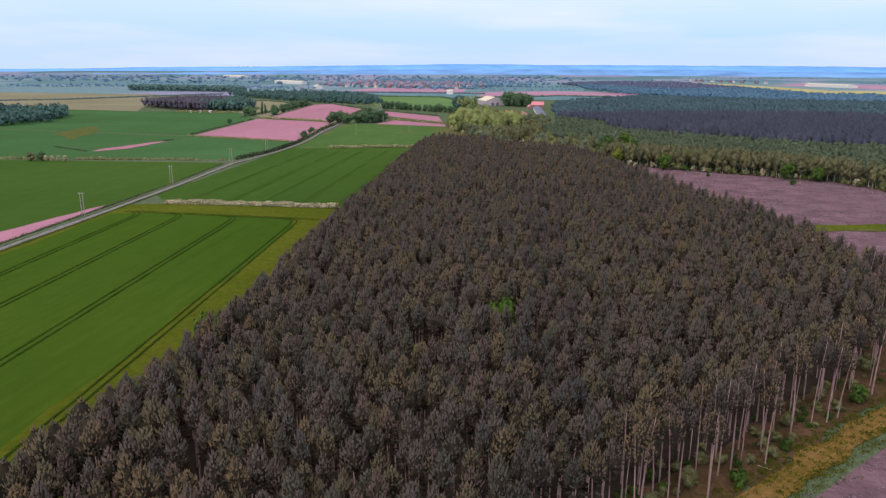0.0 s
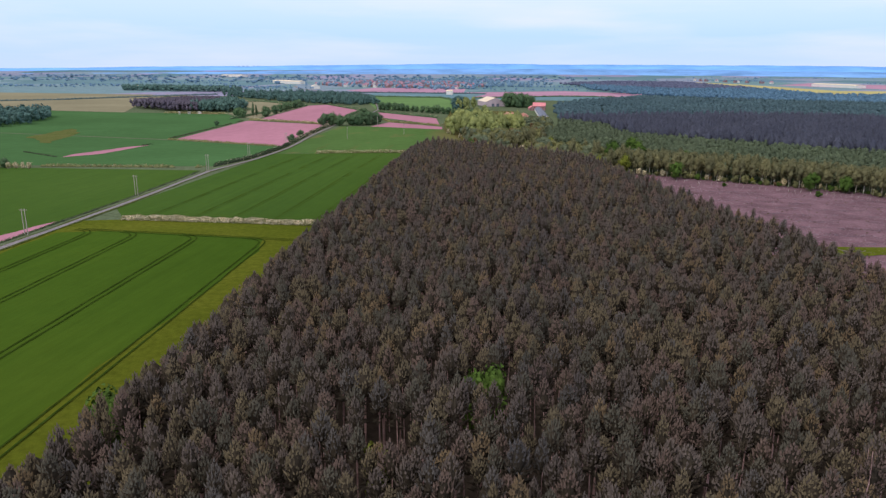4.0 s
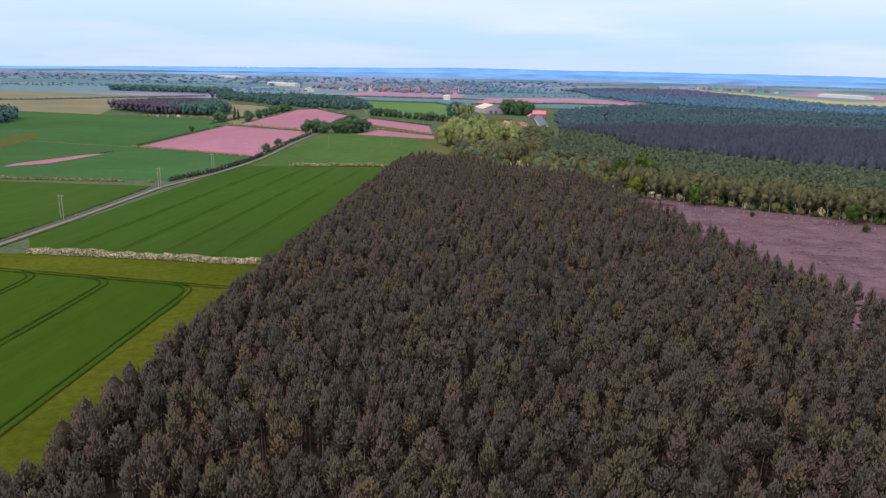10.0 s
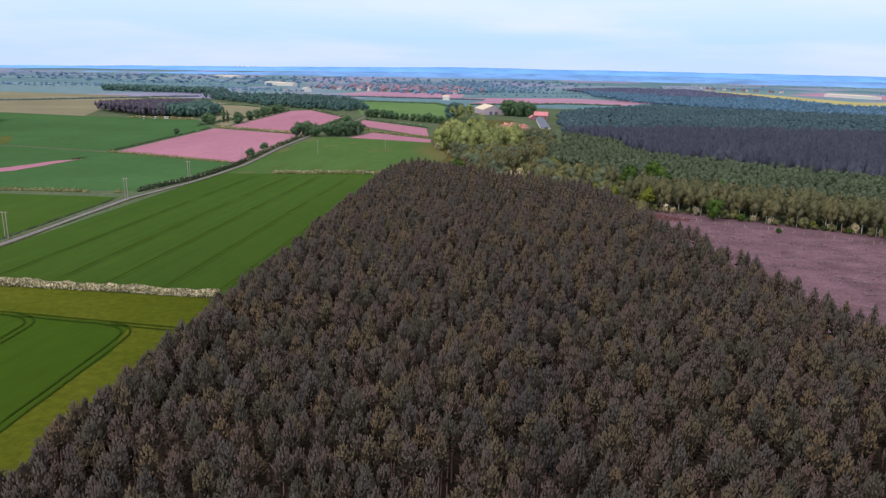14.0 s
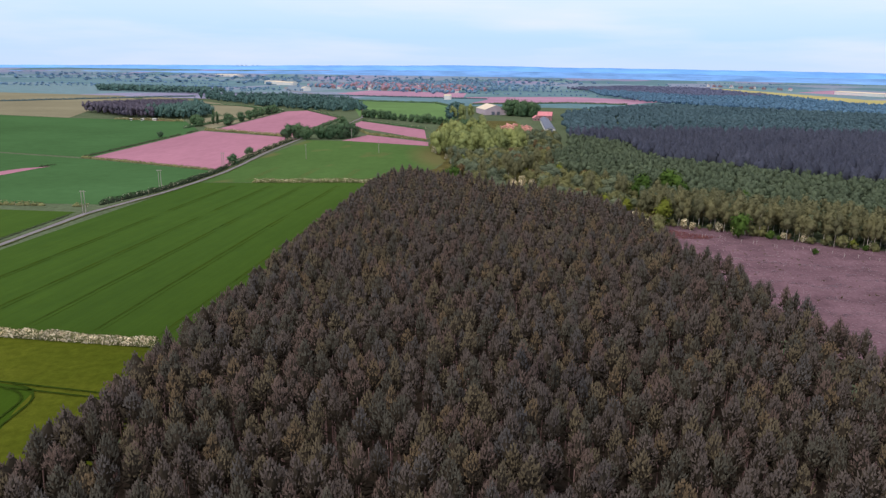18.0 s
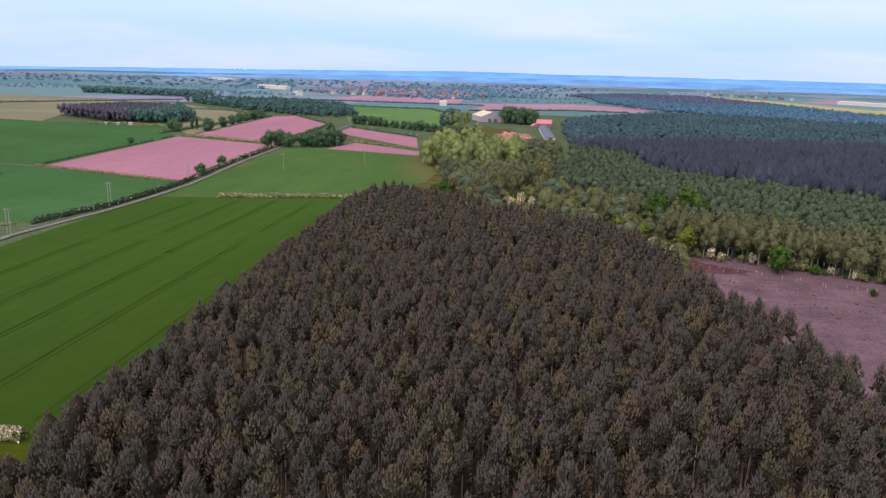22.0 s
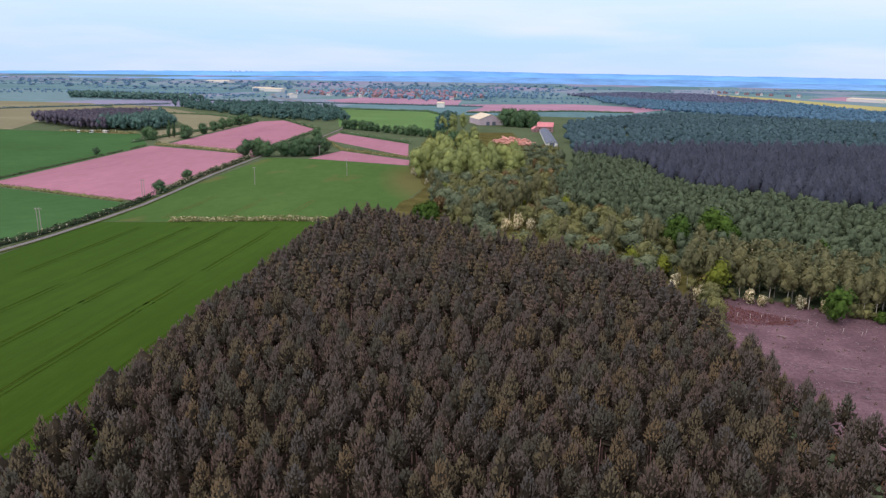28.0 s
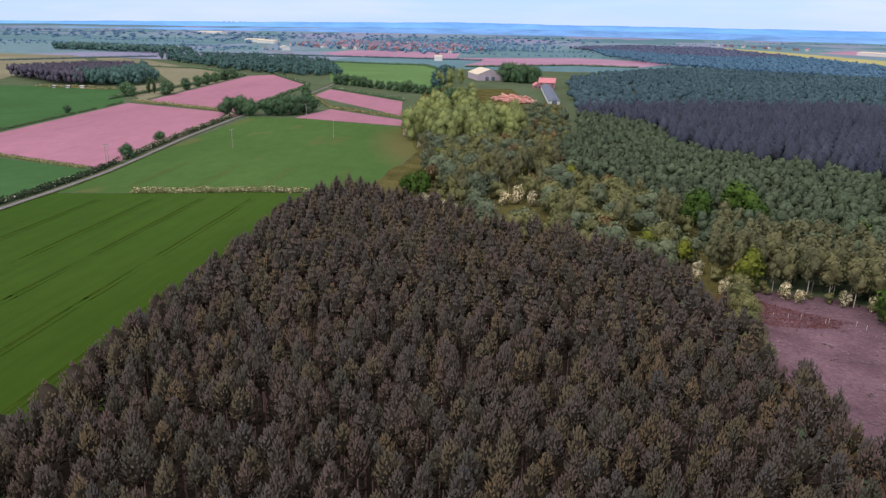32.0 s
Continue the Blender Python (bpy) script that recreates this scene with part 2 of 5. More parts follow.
# ground
# Floor colour is set darker to add the shade beneath the crowns.
M_FLOOR = ground_mat("forest_floor", (0.032, 0.024, 0.020), (0.050, 0.038, 0.030), (0.080, 0.060, 0.044), 0.05, 0.8)
M_CROP = ground_mat("green_wheat", (0.034, 0.060, 0.006), (0.041, 0.071, 0.007), (0.055, 0.084, 0.009), 0.012, 0.25, (1, 0.5, 1, 3), grain=0.12, rows=0.12, fuzz=(0.12, 0.30, 0.06))
M_CROP2 = ground_mat("green_barley", (0.035, 0.062, 0.007), (0.041, 0.071, 0.008), (0.050, 0.081, 0.011), 0.010, 0.2, (1, 0.5, 1, 3), grain=0.12, rows=0.13, fuzz=(0.14, 0.33, 0.12))
# Far crop and stubble have extra blue in their colour for distance haze.
M_CROP3 = ground_mat("far_green_crop", (0.052, 0.112, 0.043), (0.060, 0.130, 0.050), (0.071, 0.153, 0.060), 0.008, 0.15, grain=0.12)
M_LIME = ground_mat("light_green_crop", (0.107, 0.185, 0.072), (0.125, 0.215, 0.083), (0.147, 0.254, 0.097), 0.01, 0.15, grain=0.12)
M_SOIL = ground_mat("pink_soil", (0.340, 0.160, 0.214), (0.395, 0.186, 0.248), (0.455, 0.214, 0.284), 0.012, 0.2, (1, 0.3, 1, 10), 0.95, 0.3, grain=0.12)
M_TAN = ground_mat("pale_stubble", (0.202, 0.185, 0.124), (0.235, 0.215, 0.144), (0.277, 0.254, 0.170), 0.008, 0.12, grain=0.12)
M_BARE = ground_mat("bare_earth_patch", (0.20, 0.135, 0.075), (0.25, 0.165, 0.095), (0.29, 0.20, 0.125), 0.03, 0.3)
M_RAPE = ground_mat("yellow_rape", (0.38, 0.34, 0.15), (0.43, 0.385, 0.17), (0.48, 0.43, 0.20), 0.01, 0.1, grain=0.12)
M_GRASS = ground_mat("rough_grass", (0.071, 0.063, 0.024), (0.108, 0.096, 0.036), (0.151, 0.134, 0.050), 0.08, 0.9)
# Far pasture: its pale blue cast is haze put into the colour.
M_PALE = ground_mat("pale_far_pasture_hazed", (0.116, 0.194, 0.225), (0.135, 0.225, 0.261), (0.159, 0.266, 0.309), 0.006, 0.08, grain=0.12)
M_LINE = ground_mat("crop_wheel_line", (0.033, 0.059, 0.008), (0.038, 0.066, 0.009), (0.045, 0.075, 0.012), 0.05, 0.4, grain=0.15)
# Slightly paler strip laid next to a wheel line.
M_LINE_EDGE = ground_mat("paler_crop_beside_line", (0.046, 0.074, 0.010), (0.052, 0.083, 0.013), (0.060, 0.092, 0.016), 0.05, 0.4, grain=0.15)
M_THIN = ground_mat("thin_crop_line", (0.085, 0.110, 0.032), (0.105, 0.120, 0.040), (0.130, 0.130, 0.050), 0.1, 0.8)
# Soil colour shifted to lilac to carry haze over the far fields.
M_FARSOIL = ground_mat("far_pink_soil_hazed", (0.35, 0.20, 0.285), (0.40, 0.23, 0.32), (0.44, 0.27, 0.355), 0.008, 0.1, grain=0.1)
M_MEADOW = ground_mat("meadow_grass", (0.089, 0.114, 0.066), (0.104, 0.132, 0.077), (0.122, 0.156, 0.091), 0.03, 0.5)
M_PATCHY = ground_mat("patchy_green_crop", (0.064, 0.116, 0.036), (0.074, 0.135, 0.041), (0.087, 0.159, 0.048), 0.010, 0.2, (1, 0.5, 1, 3), grain=0.12)
_nt = M_PATCHY.node_tree
_b = _nt.nodes["Principled BSDF"]
_old = _b.inputs["Base Color"].links[0].from_socket
_n = noise_node(_nt, 0.035, 3, 0.5, (1.0, 0.5, 1, -25))
_m1 = ramp_node(_nt, _n.outputs[0], [(0.58, (0, 0, 0)), (0.78, (0.75, 0.75, 0.75))])
_tc = _nt.nodes.new("ShaderNodeTexCoord")
_mp = _nt.nodes.new("ShaderNodeMapping")
_mp.vector_type = 'TEXTURE'
_mp.inputs["Location"].default_value = (-62, 618, 0)
_mp.inputs["Rotation"].default_value = (0, 0, 0.28)
_mp.inputs["Scale"].default_value = (30, 95, 40)
_gr = _nt.nodes.new("ShaderNodeTexGradient")
_gr.gradient_type = 'SPHERICAL'
_nt.links.new(_tc.outputs["Object"], _mp.inputs[0])
_nt.links.new(_mp.outputs[0], _gr.inputs[0])
_m2 = ramp_node(_nt, _gr.outputs[0], [(0.08, (0, 0, 0)), (0.6, (0.5, 0.5, 0.5))])
_nt.links.new(mix_node(_nt, mix_node(_nt, 1.0, _m1, _m2, 'LIGHTEN'), _old, (0.20, 0.135, 0.07)), _b.inputs["Base Color"])
M_BANK = ground_mat("lane_bank_grass", (0.045, 0.062, 0.018), (0.068, 0.084, 0.026), (0.105, 0.105, 0.044), 0.1, 0.9)
M_TRACK = ground_mat("grass_track", (0.120, 0.092, 0.018), (0.190, 0.118, 0.034), (0.265, 0.150, 0.064), 0.12, 1.2)
M_RUT = ground_mat("worn_rut", (0.150, 0.104, 0.036), (0.220, 0.138, 0.052), (0.285, 0.172, 0.080), 0.2, 1.4)
M_VERGE = ground_mat("yellow_green_verge", (0.057, 0.073, 0.007), (0.074, 0.087, 0.009), (0.098, 0.104, 0.013), 0.03, 0.5, fuzz=(0.2, 0.25, 0.05))
M_CLEAR = ground_mat("cleared_ground", (0.119, 0.072, 0.087), (0.175, 0.106, 0.128), (0.231, 0.140, 0.169), 0.10, 1.1)
M_REDDISH = ground_mat("reddish_weeds", (0.15, 0.055, 0.055), (0.21, 0.078, 0.075), (0.25, 0.115, 0.09), 0.15, 1.2)
M_BRASH = ground_mat("brash_rows", (0.240, 0.180, 0.210), (0.320, 0.240, 0.280), (0.416, 0.312, 0.364), 0.4, 2.5)
M_ROAD = plain_mat("worn_asphalt", (0.15, 0.135, 0.145), (0.235, 0.215, 0.225), 0.4, 0.9, 0.2)
M_TRAM = ground_mat("wheel_marks", (0.024, 0.042, 0.006), (0.031, 0.053, 0.008), (0.039, 0.065, 0.011), 0.1, 0.8)
M_WOOD = plain_mat("weathered_pole_wood", (0.28, 0.25, 0.22), (0.44, 0.39, 0.35), 3.0, 0.85, 0.2, (4, 4, 0.4))
M_CERAM = plain_mat("insulator_glaze", (0.30, 0.28, 0.26), (0.40, 0.38, 0.36), 8.0, 0.3, 0.5)
M_STICK = plain_mat("bleached_wood", (0.45, 0.40, 0.38), (0.72, 0.66, 0.62), 3.0, 0.85, 0.2)
M_TWIGS = plain_mat("grey_brash_sticks", (0.30, 0.235, 0.245), (0.52, 0.43, 0.445), 3.0, 0.9, 0.1)
M_BRICK = plain_mat("red_brick_wall", (0.28, 0.16, 0.17), (0.38, 0.23, 0.23), 0.8, 0.9, 0.2)
# Clay tile with a lilac cast that puts village haze into the colour.
M_TILE = plain_mat("clay_roof_tile_hazed", (0.30, 0.165, 0.22), (0.40, 0.23, 0.29), 0.5, 0.85, 0.2)
M_REDROOF = plain_mat("bright_red_roof", (0.62, 0.20, 0.23), (0.74, 0.30, 0.33), 0.4, 0.8, 0.2)
M_WHITE = plain_mat("white_render", (0.66, 0.62, 0.58), (0.80, 0.77, 0.73), 0.5, 0.85, 0.2)
# Lilac cast of the barn walls in shade, put into the base colour.
M_SHADED_WALL = plain_mat("lilac_shaded_sheet_wall", (0.46, 0.37, 0.43), (0.56, 0.46, 0.52), 0.3, 0.7, 0.3)
M_CREAM = plain_mat("cream_sheet_roof", (0.66, 0.54, 0.40), (0.78, 0.66, 0.52), 0.3, 0.7, 0.3)
M_SLATE = plain_mat("grey_slate_roof", (0.10, 0.115, 0.165), (0.155, 0.175, 0.24), 0.5, 0.7, 0.3)
# Concrete tinted blue: skyline haze painted into the tower colour.
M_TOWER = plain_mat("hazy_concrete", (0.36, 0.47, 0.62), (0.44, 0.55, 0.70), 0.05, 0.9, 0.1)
M_GLASS, _nt, _b = material("dark_window_glass", 0.1, 0.5)
_b.inputs["Base Color"].default_value = (0.03, 0.035, 0.045, 1)
M_ORANGE = plain_mat("fresh_cut_timber", (0.60, 0.27, 0.24), (0.80, 0.45, 0.38), 0.5, 0.85, 0.2)


# ---- mesh tools ----
def rs(seed):
    return np.random.RandomState(seed)


def mesh_np(name, v, f, mats, idx=None, smooth=False):
    """A mesh from an array of corners and an array of triangles or quads."""
    me = bpy.data.meshes.new(name)
    v, f = np.asarray(v, dtype=np.float32), np.asarray(f, dtype=np.int32)
    k = f.shape[1]
    me.vertices.add(len(v))
    me.vertices.foreach_set("co", v.ravel())
    me.loops.add(len(f) * k)
    me.loops.foreach_set("vertex_index", f.ravel())
    me.polygons.add(len(f))
    me.polygons.foreach_set("loop_start", np.arange(len(f), dtype=np.int32) * k)
    for m in mats:
        me.materials.append(m)
    if idx is not None:
        me.polygons.foreach_set("material_index", np.asarray(idx, dtype=np.int32))
    me.update(calc_edges=True)
    if smooth:
        me.polygons.foreach_set("use_smooth", np.ones(len(f), dtype=bool))
    return me


def join(parts):
    """Several (corners, faces) as one."""
    vs, fs, o = [], [], 0
    for v, f in parts:
        vs.append(v)
        fs.append(f + o)
        o += len(v)
    return np.concatenate(vs), np.concatenate(fs)


def child(name, me, parent, label=""):
    ob = new(name, me)
    ob.parent = parent
    return tagged(ob, label) if label else ob


def lathe(profile, n=7, jag=0.0, r=None):
    """Rings of (radius, height) closed by triangles."""
    a = np.arange(n) * 2 * math.pi / n
    v = []
    for rad, z in profile:
        q = np.ones(n) if r is None else 1 + jag * (r.rand(n) - 0.5) * 2
        v.append(np.stack([np.cos(a) * rad * q, np.sin(a) * rad * q, np.full(n, z)], 1))
    v = np.concatenate(v)
    f = []
    for i in range(len(profile) - 1):
        for j in range(n):
            p, q2 = i * n + j, i * n + (j + 1) % n
            f += [(p, q2, q2 + n), (p, q2 + n, p + n)]
    return v, np.array(f)


def blades(base, way, length, width, r, per, loose=1.0):
    """per pointed blades at every base, fanned round its way."""
    n = len(base)
    b = np.repeat(base, per, 0)
    w = np.repeat(way, per, 0) / np.linalg.norm(np.repeat(way, per, 0), axis=1)[:, None] + (r.rand(n * per, 3) - 0.5) * loose
    w /= np.linalg.norm(w, axis=1)[:, None] + 1e-9
    s = np.cross(w, r.rand(n * per, 3) - 0.5)
    s /= np.linalg.norm(s, axis=1)[:, None] + 1e-9
    ln = length * (0.7 + 0.6 * r.rand(n * per, 1))
    wd = width * (0.7 + 0.6 * r.rand(n * per, 1))
    b = b - w * ln * 0.25
    m = b + w * ln * 0.45
    v = np.stack([m + s * wd * 0.5, b + w * ln, m - s * wd * 0.5], 1).reshape(-1, 3)
    return v, np.arange(n * per * 3).reshape(-1, 3)


def fingers(base, way, length, width, r, loose=0.5):
    """A slim upright needle shoot at every base: three faces meeting in a tip."""
    n = len(base)
    w = way / np.linalg.norm(way, axis=1)[:, None] + (r.rand(n, 3) - 0.5) * loose
    w /= np.linalg.norm(w, axis=1)[:, None]
    s = np.cross(w, r.rand(n, 3) - 0.5)
    s /= np.linalg.norm(s, axis=1)[:, None] + 1e-9
    t = np.cross(w, s)
    ln = length * (0.65 + 0.7 * r.rand(n, 1))
    wd = width * (0.75 + 0.5 * r.rand(n, 1)) * 0.58
    b = base - w * ln * 0.3
    m = b + w * ln * 0.35
    v = np.stack([m + s * wd, m + (t * 0.87 - s * 0.5) * wd, m - (t * 0.87 + s * 0.5) * wd, b + w * ln, b], 1).reshape(-1, 3)
    o = np.arange(n)[:, None, None] * 5
    f = (np.array([(0, 1, 3), (1, 2, 3), (2, 0, 3)])[None] + o).reshape(-1, 3)
    return v, f


def pine_crown(seed, sides, rings, shoots, ht=15.0, low=8.6, rad=1.9, length=1.0, width=0.31, round_top=0.0, heart=0.66):
    """A plantation pine's crown: a rounded plume covered all over with upright needle shoots."""
    r = rs(seed)
    lean, plump = (r.rand(2) - 0.5) * 0.4, 2.0 + 0.8 * r.rand() + round_top
    lobes, turn = 3 + r.randint(0, 3), r.rand() * 6.28

    def girth(u, a=None):
        g = rad * min(1.0, 0.45 + 3.2 * u) * max(0.0, 1 - u ** plump) ** 0.7
        return g if a is None else g * (1 + 0.14 * math.sin(lobes * a + turn + 6 * u))

    us = [0.0] + [((k + 0.6) / rings) ** 0.9 for k in range(rings - 1)]
    prof = [(max(0.06, girth(u) * heart), low + (ht - 1.1 - low) * u) for u in us] + [(0.04, ht - 0.9)]
    v, f = lathe(prof, sides, 0.3, r)
    v[:, :2] += lean * ((v[:, 2:3] - low) / (ht - low))
    base, way = [], []
    for i in range(shoots):
        u = 0.06 + 0.92 * ((i + r.rand()) / shoots) ** 0.72
        a = i * 2.39996 + (r.rand() - 0.5) * 0.6
        q = girth(u, a) * (0.74 + 0.26 * r.rand())
        z = low + (ht - 0.6 - low) * u
        base.append((math.cos(a) * q + lean[0] * u, math.sin(a) * q + lean[1] * u, z))
        way.append((math.cos(a) * 0.8 * (1.1 - u), math.sin(a) * 0.8 * (1.1 - u), 1.0))
    base.append((lean[0], lean[1], ht - 0.6))
    way.append((0, 0, 2.0))
    return join([fingers(np.array(base), np.array(way), length, width, r), (v, f)])


def spire(seed, whorls, per, ht=15.0, low=10.0, rad=1.7, length=0.85, width=0.32, shoots=5, blunt=1.7, heart=0.62, droop=9):
    """A plantation pine's crown: whorls of rising boughs round a shaggy core, each bough a spray of upright needle
    shoots.
    Gives corners, faces and, for every face, 1 where the dark tone stands in for crown shade."""
    r = rs(seed)
    lean = (r.rand(2) - 0.5) * 0.5

    def girth(u):
        return rad * min(1.0, 0.62 + 1.5 * u) * max(0.0, 1 - u ** blunt) ** 0.7

    prof = [(0.1, low - 0.8)] + [(max(0.1, girth(u) * heart), low + (ht - 0.9 - low) * u) for u in (0.0, 0.3, 0.6, 0.85)] + [(0.03, ht - 0.5)]
    core = lathe(prof, 5, 0.35, r)
    core[0][:, :2] += lean * np.clip((core[0][:, 2:3] - low) / (ht - low), 0, 1)
    base, way, size, shaded = [], [], [], []
    for k in range(whorls):
        u = (k + 0.1 + 0.5 * r.rand()) / whorls * 0.92
        n = max(3, int(round(per * (1.12 - 0.55 * u))))
        turn = r.rand() * 6.28
        for j in range(n):
            a = turn + (j + 0.6 * (r.rand() - 0.5)) * 2 * math.pi / n
            q = girth(u) * (0.78 + 0.34 * r.rand())
            out, side, up = np.array([math.cos(a), math.sin(a), 0.0]), np.array([-math.sin(a), math.cos(a), 0.0]), np.array([0, 0, 1.0])
            tip = np.array([lean[0] * u, lean[1] * u, low + (ht - 0.8 - low) * u + 0.35 * (r.rand() - 0.5)]) + out * q
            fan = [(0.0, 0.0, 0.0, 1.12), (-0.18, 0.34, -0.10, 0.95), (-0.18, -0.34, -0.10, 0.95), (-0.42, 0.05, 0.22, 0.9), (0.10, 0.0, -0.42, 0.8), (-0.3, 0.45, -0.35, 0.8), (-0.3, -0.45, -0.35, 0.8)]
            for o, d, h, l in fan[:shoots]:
                # Low and inner shoots take the dark tone that paints shade inside the crown.
                shaded.append(int(h < -0.2 or (u < 0.3 and r.rand() < 0.6)))
                base.append(tip + out * o * rad * 0.6 + side * d * rad * 0.62 + up * h + (r.rand(3) - 0.5) * 0.22)
                way.append(out * (0.62 * (1.05 - u) + 0.25 * o) + side * d * 0.9 + up * 0.95)
                size.append(l * (0.85 + 0.3 * r.rand()))
    for m in range(6):
        a = m * 1.2566 + r.rand() * 0.5
        o = np.array([math.cos(a), math.sin(a), 0.0]) * (0.26 if m else 0.0)
        base.append(np.array([lean[0], lean[1], ht - 0.85 + (0.4 if m == 0 else 0)]) + o)
        way.append(o * 1.6 + np.array([0, 0, 1.2]))
        size.append(0.9)
        shaded.append(0)
    size = np.array(size)[:, None]
    nv, nf = fingers(np.array(base), np.array(way), length * size, width * (0.75 + 0.25 * size), r, 0.3)
    parts = [(nv, nf), core]
    # Drooping shoots fill the gaps under the crown with the painted shade tone.
    if droop:
        a = np.arange(droop) * 2.4 + r.rand(droop)
        o = np.column_stack([np.cos(a), np.sin(a), np.zeros(droop)])
        h = np.column_stack([np.zeros((droop, 2)), low - 0.2 - 2.2 * r.rand(droop)])
        parts.append(fingers(o * rad * 0.45 + h, o + np.array([0, 0, 0.25]), rad * 1.25, 0.62, r, 0.3))
    v, f = join(parts)
    return v, f, np.concatenate([np.repeat(np.array(shaded, int), 3), np.ones(len(f) - len(nf), int)])


def trunk_np(ht, r0, r1, n=5, bend=0.0, seed=0):
    r = rs(seed)
    v, f = lathe([(r0, 0.0), (r0 * 0.85, ht * 0.3), (r1 + (r0 - r1) * 0.4, ht * 0.7), (r1, ht)], n)
    z = v[:, 2] / ht
    v[:, 0] += bend * z * z * (r.rand() - 0.5)
    v[:, 1] += bend * z * z * (r.rand() - 0.5)
    return v, f


def clumps(pts, out, size, r):
    """A bent leaf clump, two triangles, at every point, facing roughly outward."""
    n = len(pts)
    w = out + (r.rand(n, 3) - 0.5) * 1.3
    w /= np.linalg.norm(w, axis=1)[:, None] + 1e-9
    s = np.cross(w, r.rand(n, 3) - 0.5)
    s /= np.linalg.norm(s, axis=1)[:, None] + 1e-9
    t = np.cross(w, s)
    k = size * (0.6 + 0.8 * r.rand(n, 1))
    v = np.stack([pts - s * k * 0.6, pts + t * k * 0.45 + w * k * 0.22, pts + s * k * 0.6, pts - t * k * 0.45 + w * k * 0.22], 1).reshape(-1, 3)
    f = np.arange(n)[:, None] * 4
    return v, np.concatenate([f + np.array([0, 1, 2]), f + np.array([0, 2, 3])])


def ball(c, rx, rz, n, r, jag=0.25):
    v, f = lathe([(0.05, -0.95), (0.92, -0.35), (0.86, 0.38), (0.42, 0.84), (0.03, 0.98)], n, jag, r)
    return v * np.array([rx, rx, rz]) + np.array(c), f


def leaf_crown(seed, ht, rad, low, lobes, per_lobe, size, core=0.72, top_bias=0.0, sides=6, loose=0.36):
    """A broadleaf crown of uneven lobes, each a loose spray of small leaf clumps round a ragged heart."""
    r = rs(seed)
    parts = []
    mid, half = (ht + low) / 2, (ht - low) / 2
    for i in range(lobes):
        a, u = r.rand() * 6.283, (i + 0.5) / lobes * 2 - 1
        q = rad * 0.55 * math.sqrt(max(0.05, 1 - u * u)) * (0.5 + 0.7 * r.rand())
        c = np.array([math.cos(a) * q, math.sin(a) * q, mid + u * half * 0.62])
        lr, lz = rad * (0.48 + 0.22 * r.rand()), half * (0.36 + 0.16 * r.rand()) + rad * 0.12
        d = r.randn(per_lobe, 3)
        d[:, 2] += top_bias
        d /= np.linalg.norm(d, axis=1)[:, None]
        p = c + d * np.array([lr, lr, lz]) * (1.1 - loose + loose * r.rand(per_lobe, 1))
        parts.append(clumps(p, d, size, r))
        bv, bf = ball((0, 0, 0), lr * core, lz * core, sides, r, 0.35)
        bv = bv * (1 + 0.3 * (r.rand(len(bv), 1) - 0.5)) + (r.rand(len(bv), 3) - 0.5) * lr * 0.22
        parts.append((bv + c, bf))
    return join(parts)


def scatter(temps, xy, yaw, sxy, sz, which, z0=0.0, tilt=None):
    """Copies of templates, joined: one array of corners, one of faces, and the copy that each face came from."""
    V, F, T, o = [], [], [], 0
    for k, (tv, tf) in enumerate(temps):
        sel = np.where(which == k)[0]
        if not len(sel):
            continue
        c, s = np.cos(yaw[sel])[:, None], np.sin(yaw[sel])[:, None]
        x, y, z = tv[None, :, 0] * sxy[sel][:, None], tv[None, :, 1] * sxy[sel][:, None], tv[None, :, 2] * sz[sel][:, None]
        P = np.stack([x * c - y * s + xy[sel, 0][:, None], x * s + y * c + xy[sel, 1][:, None], z + z0], 2)
        V.append(P.reshape(-1, 3))
        F.append((tf[None] + (np.arange(len(sel)) * len(tv))[:, None, None]).reshape(-1, 3) + o)
        T.append(np.repeat(sel, len(tf)))
        o += len(sel) * len(tv)
    return np.concatenate(V), np.concatenate(F), np.concatenate(T)


def inside(poly, p):
    """Which of the points p lie in the polygon."""
    poly = np.array(poly, float)
    x, y, c = p[:, 0], p[:, 1], np.zeros(len(p), bool)
    j = len(poly) - 1
    for i in range(len(poly)):
        xi, yi, xj, yj = *poly[i], *poly[j]
        hit = ((yi > y) != (yj > y)) & (x < (xj - xi) * (y - yi) / (yj - yi + 1e-12) + xi)
        c ^= hit
        j = i
    return c


def planted(poly, step, seed, wobble=0.35, turn=0.0):
    """Points on a loose planting grid within a polygon."""
    r = rs(seed)
    q = np.array(poly, float)
    lo, hi = q.min(0), q.max(0)
    m = (lo + hi) / 2
    R = np.linalg.norm(hi - lo) / 2 + step
    g = np.arange(-R, R, step)
    X, Y = np.meshgrid(g, g)
    X = X + (np.arange(len(g)) % 2)[:, None] * step * 0.5
    p = np.stack([X.ravel(), Y.ravel()], 1) + (r.rand(X.size, 2) - 0.5) * 2 * wobble * step
    c, s = math.cos(turn), math.sin(turn)
    p = np.stack([p[:, 0] * c - p[:, 1] * s, p[:, 0] * s + p[:, 1] * c], 1) + m
    return p[inside(poly, p)]


LAYER = [0]


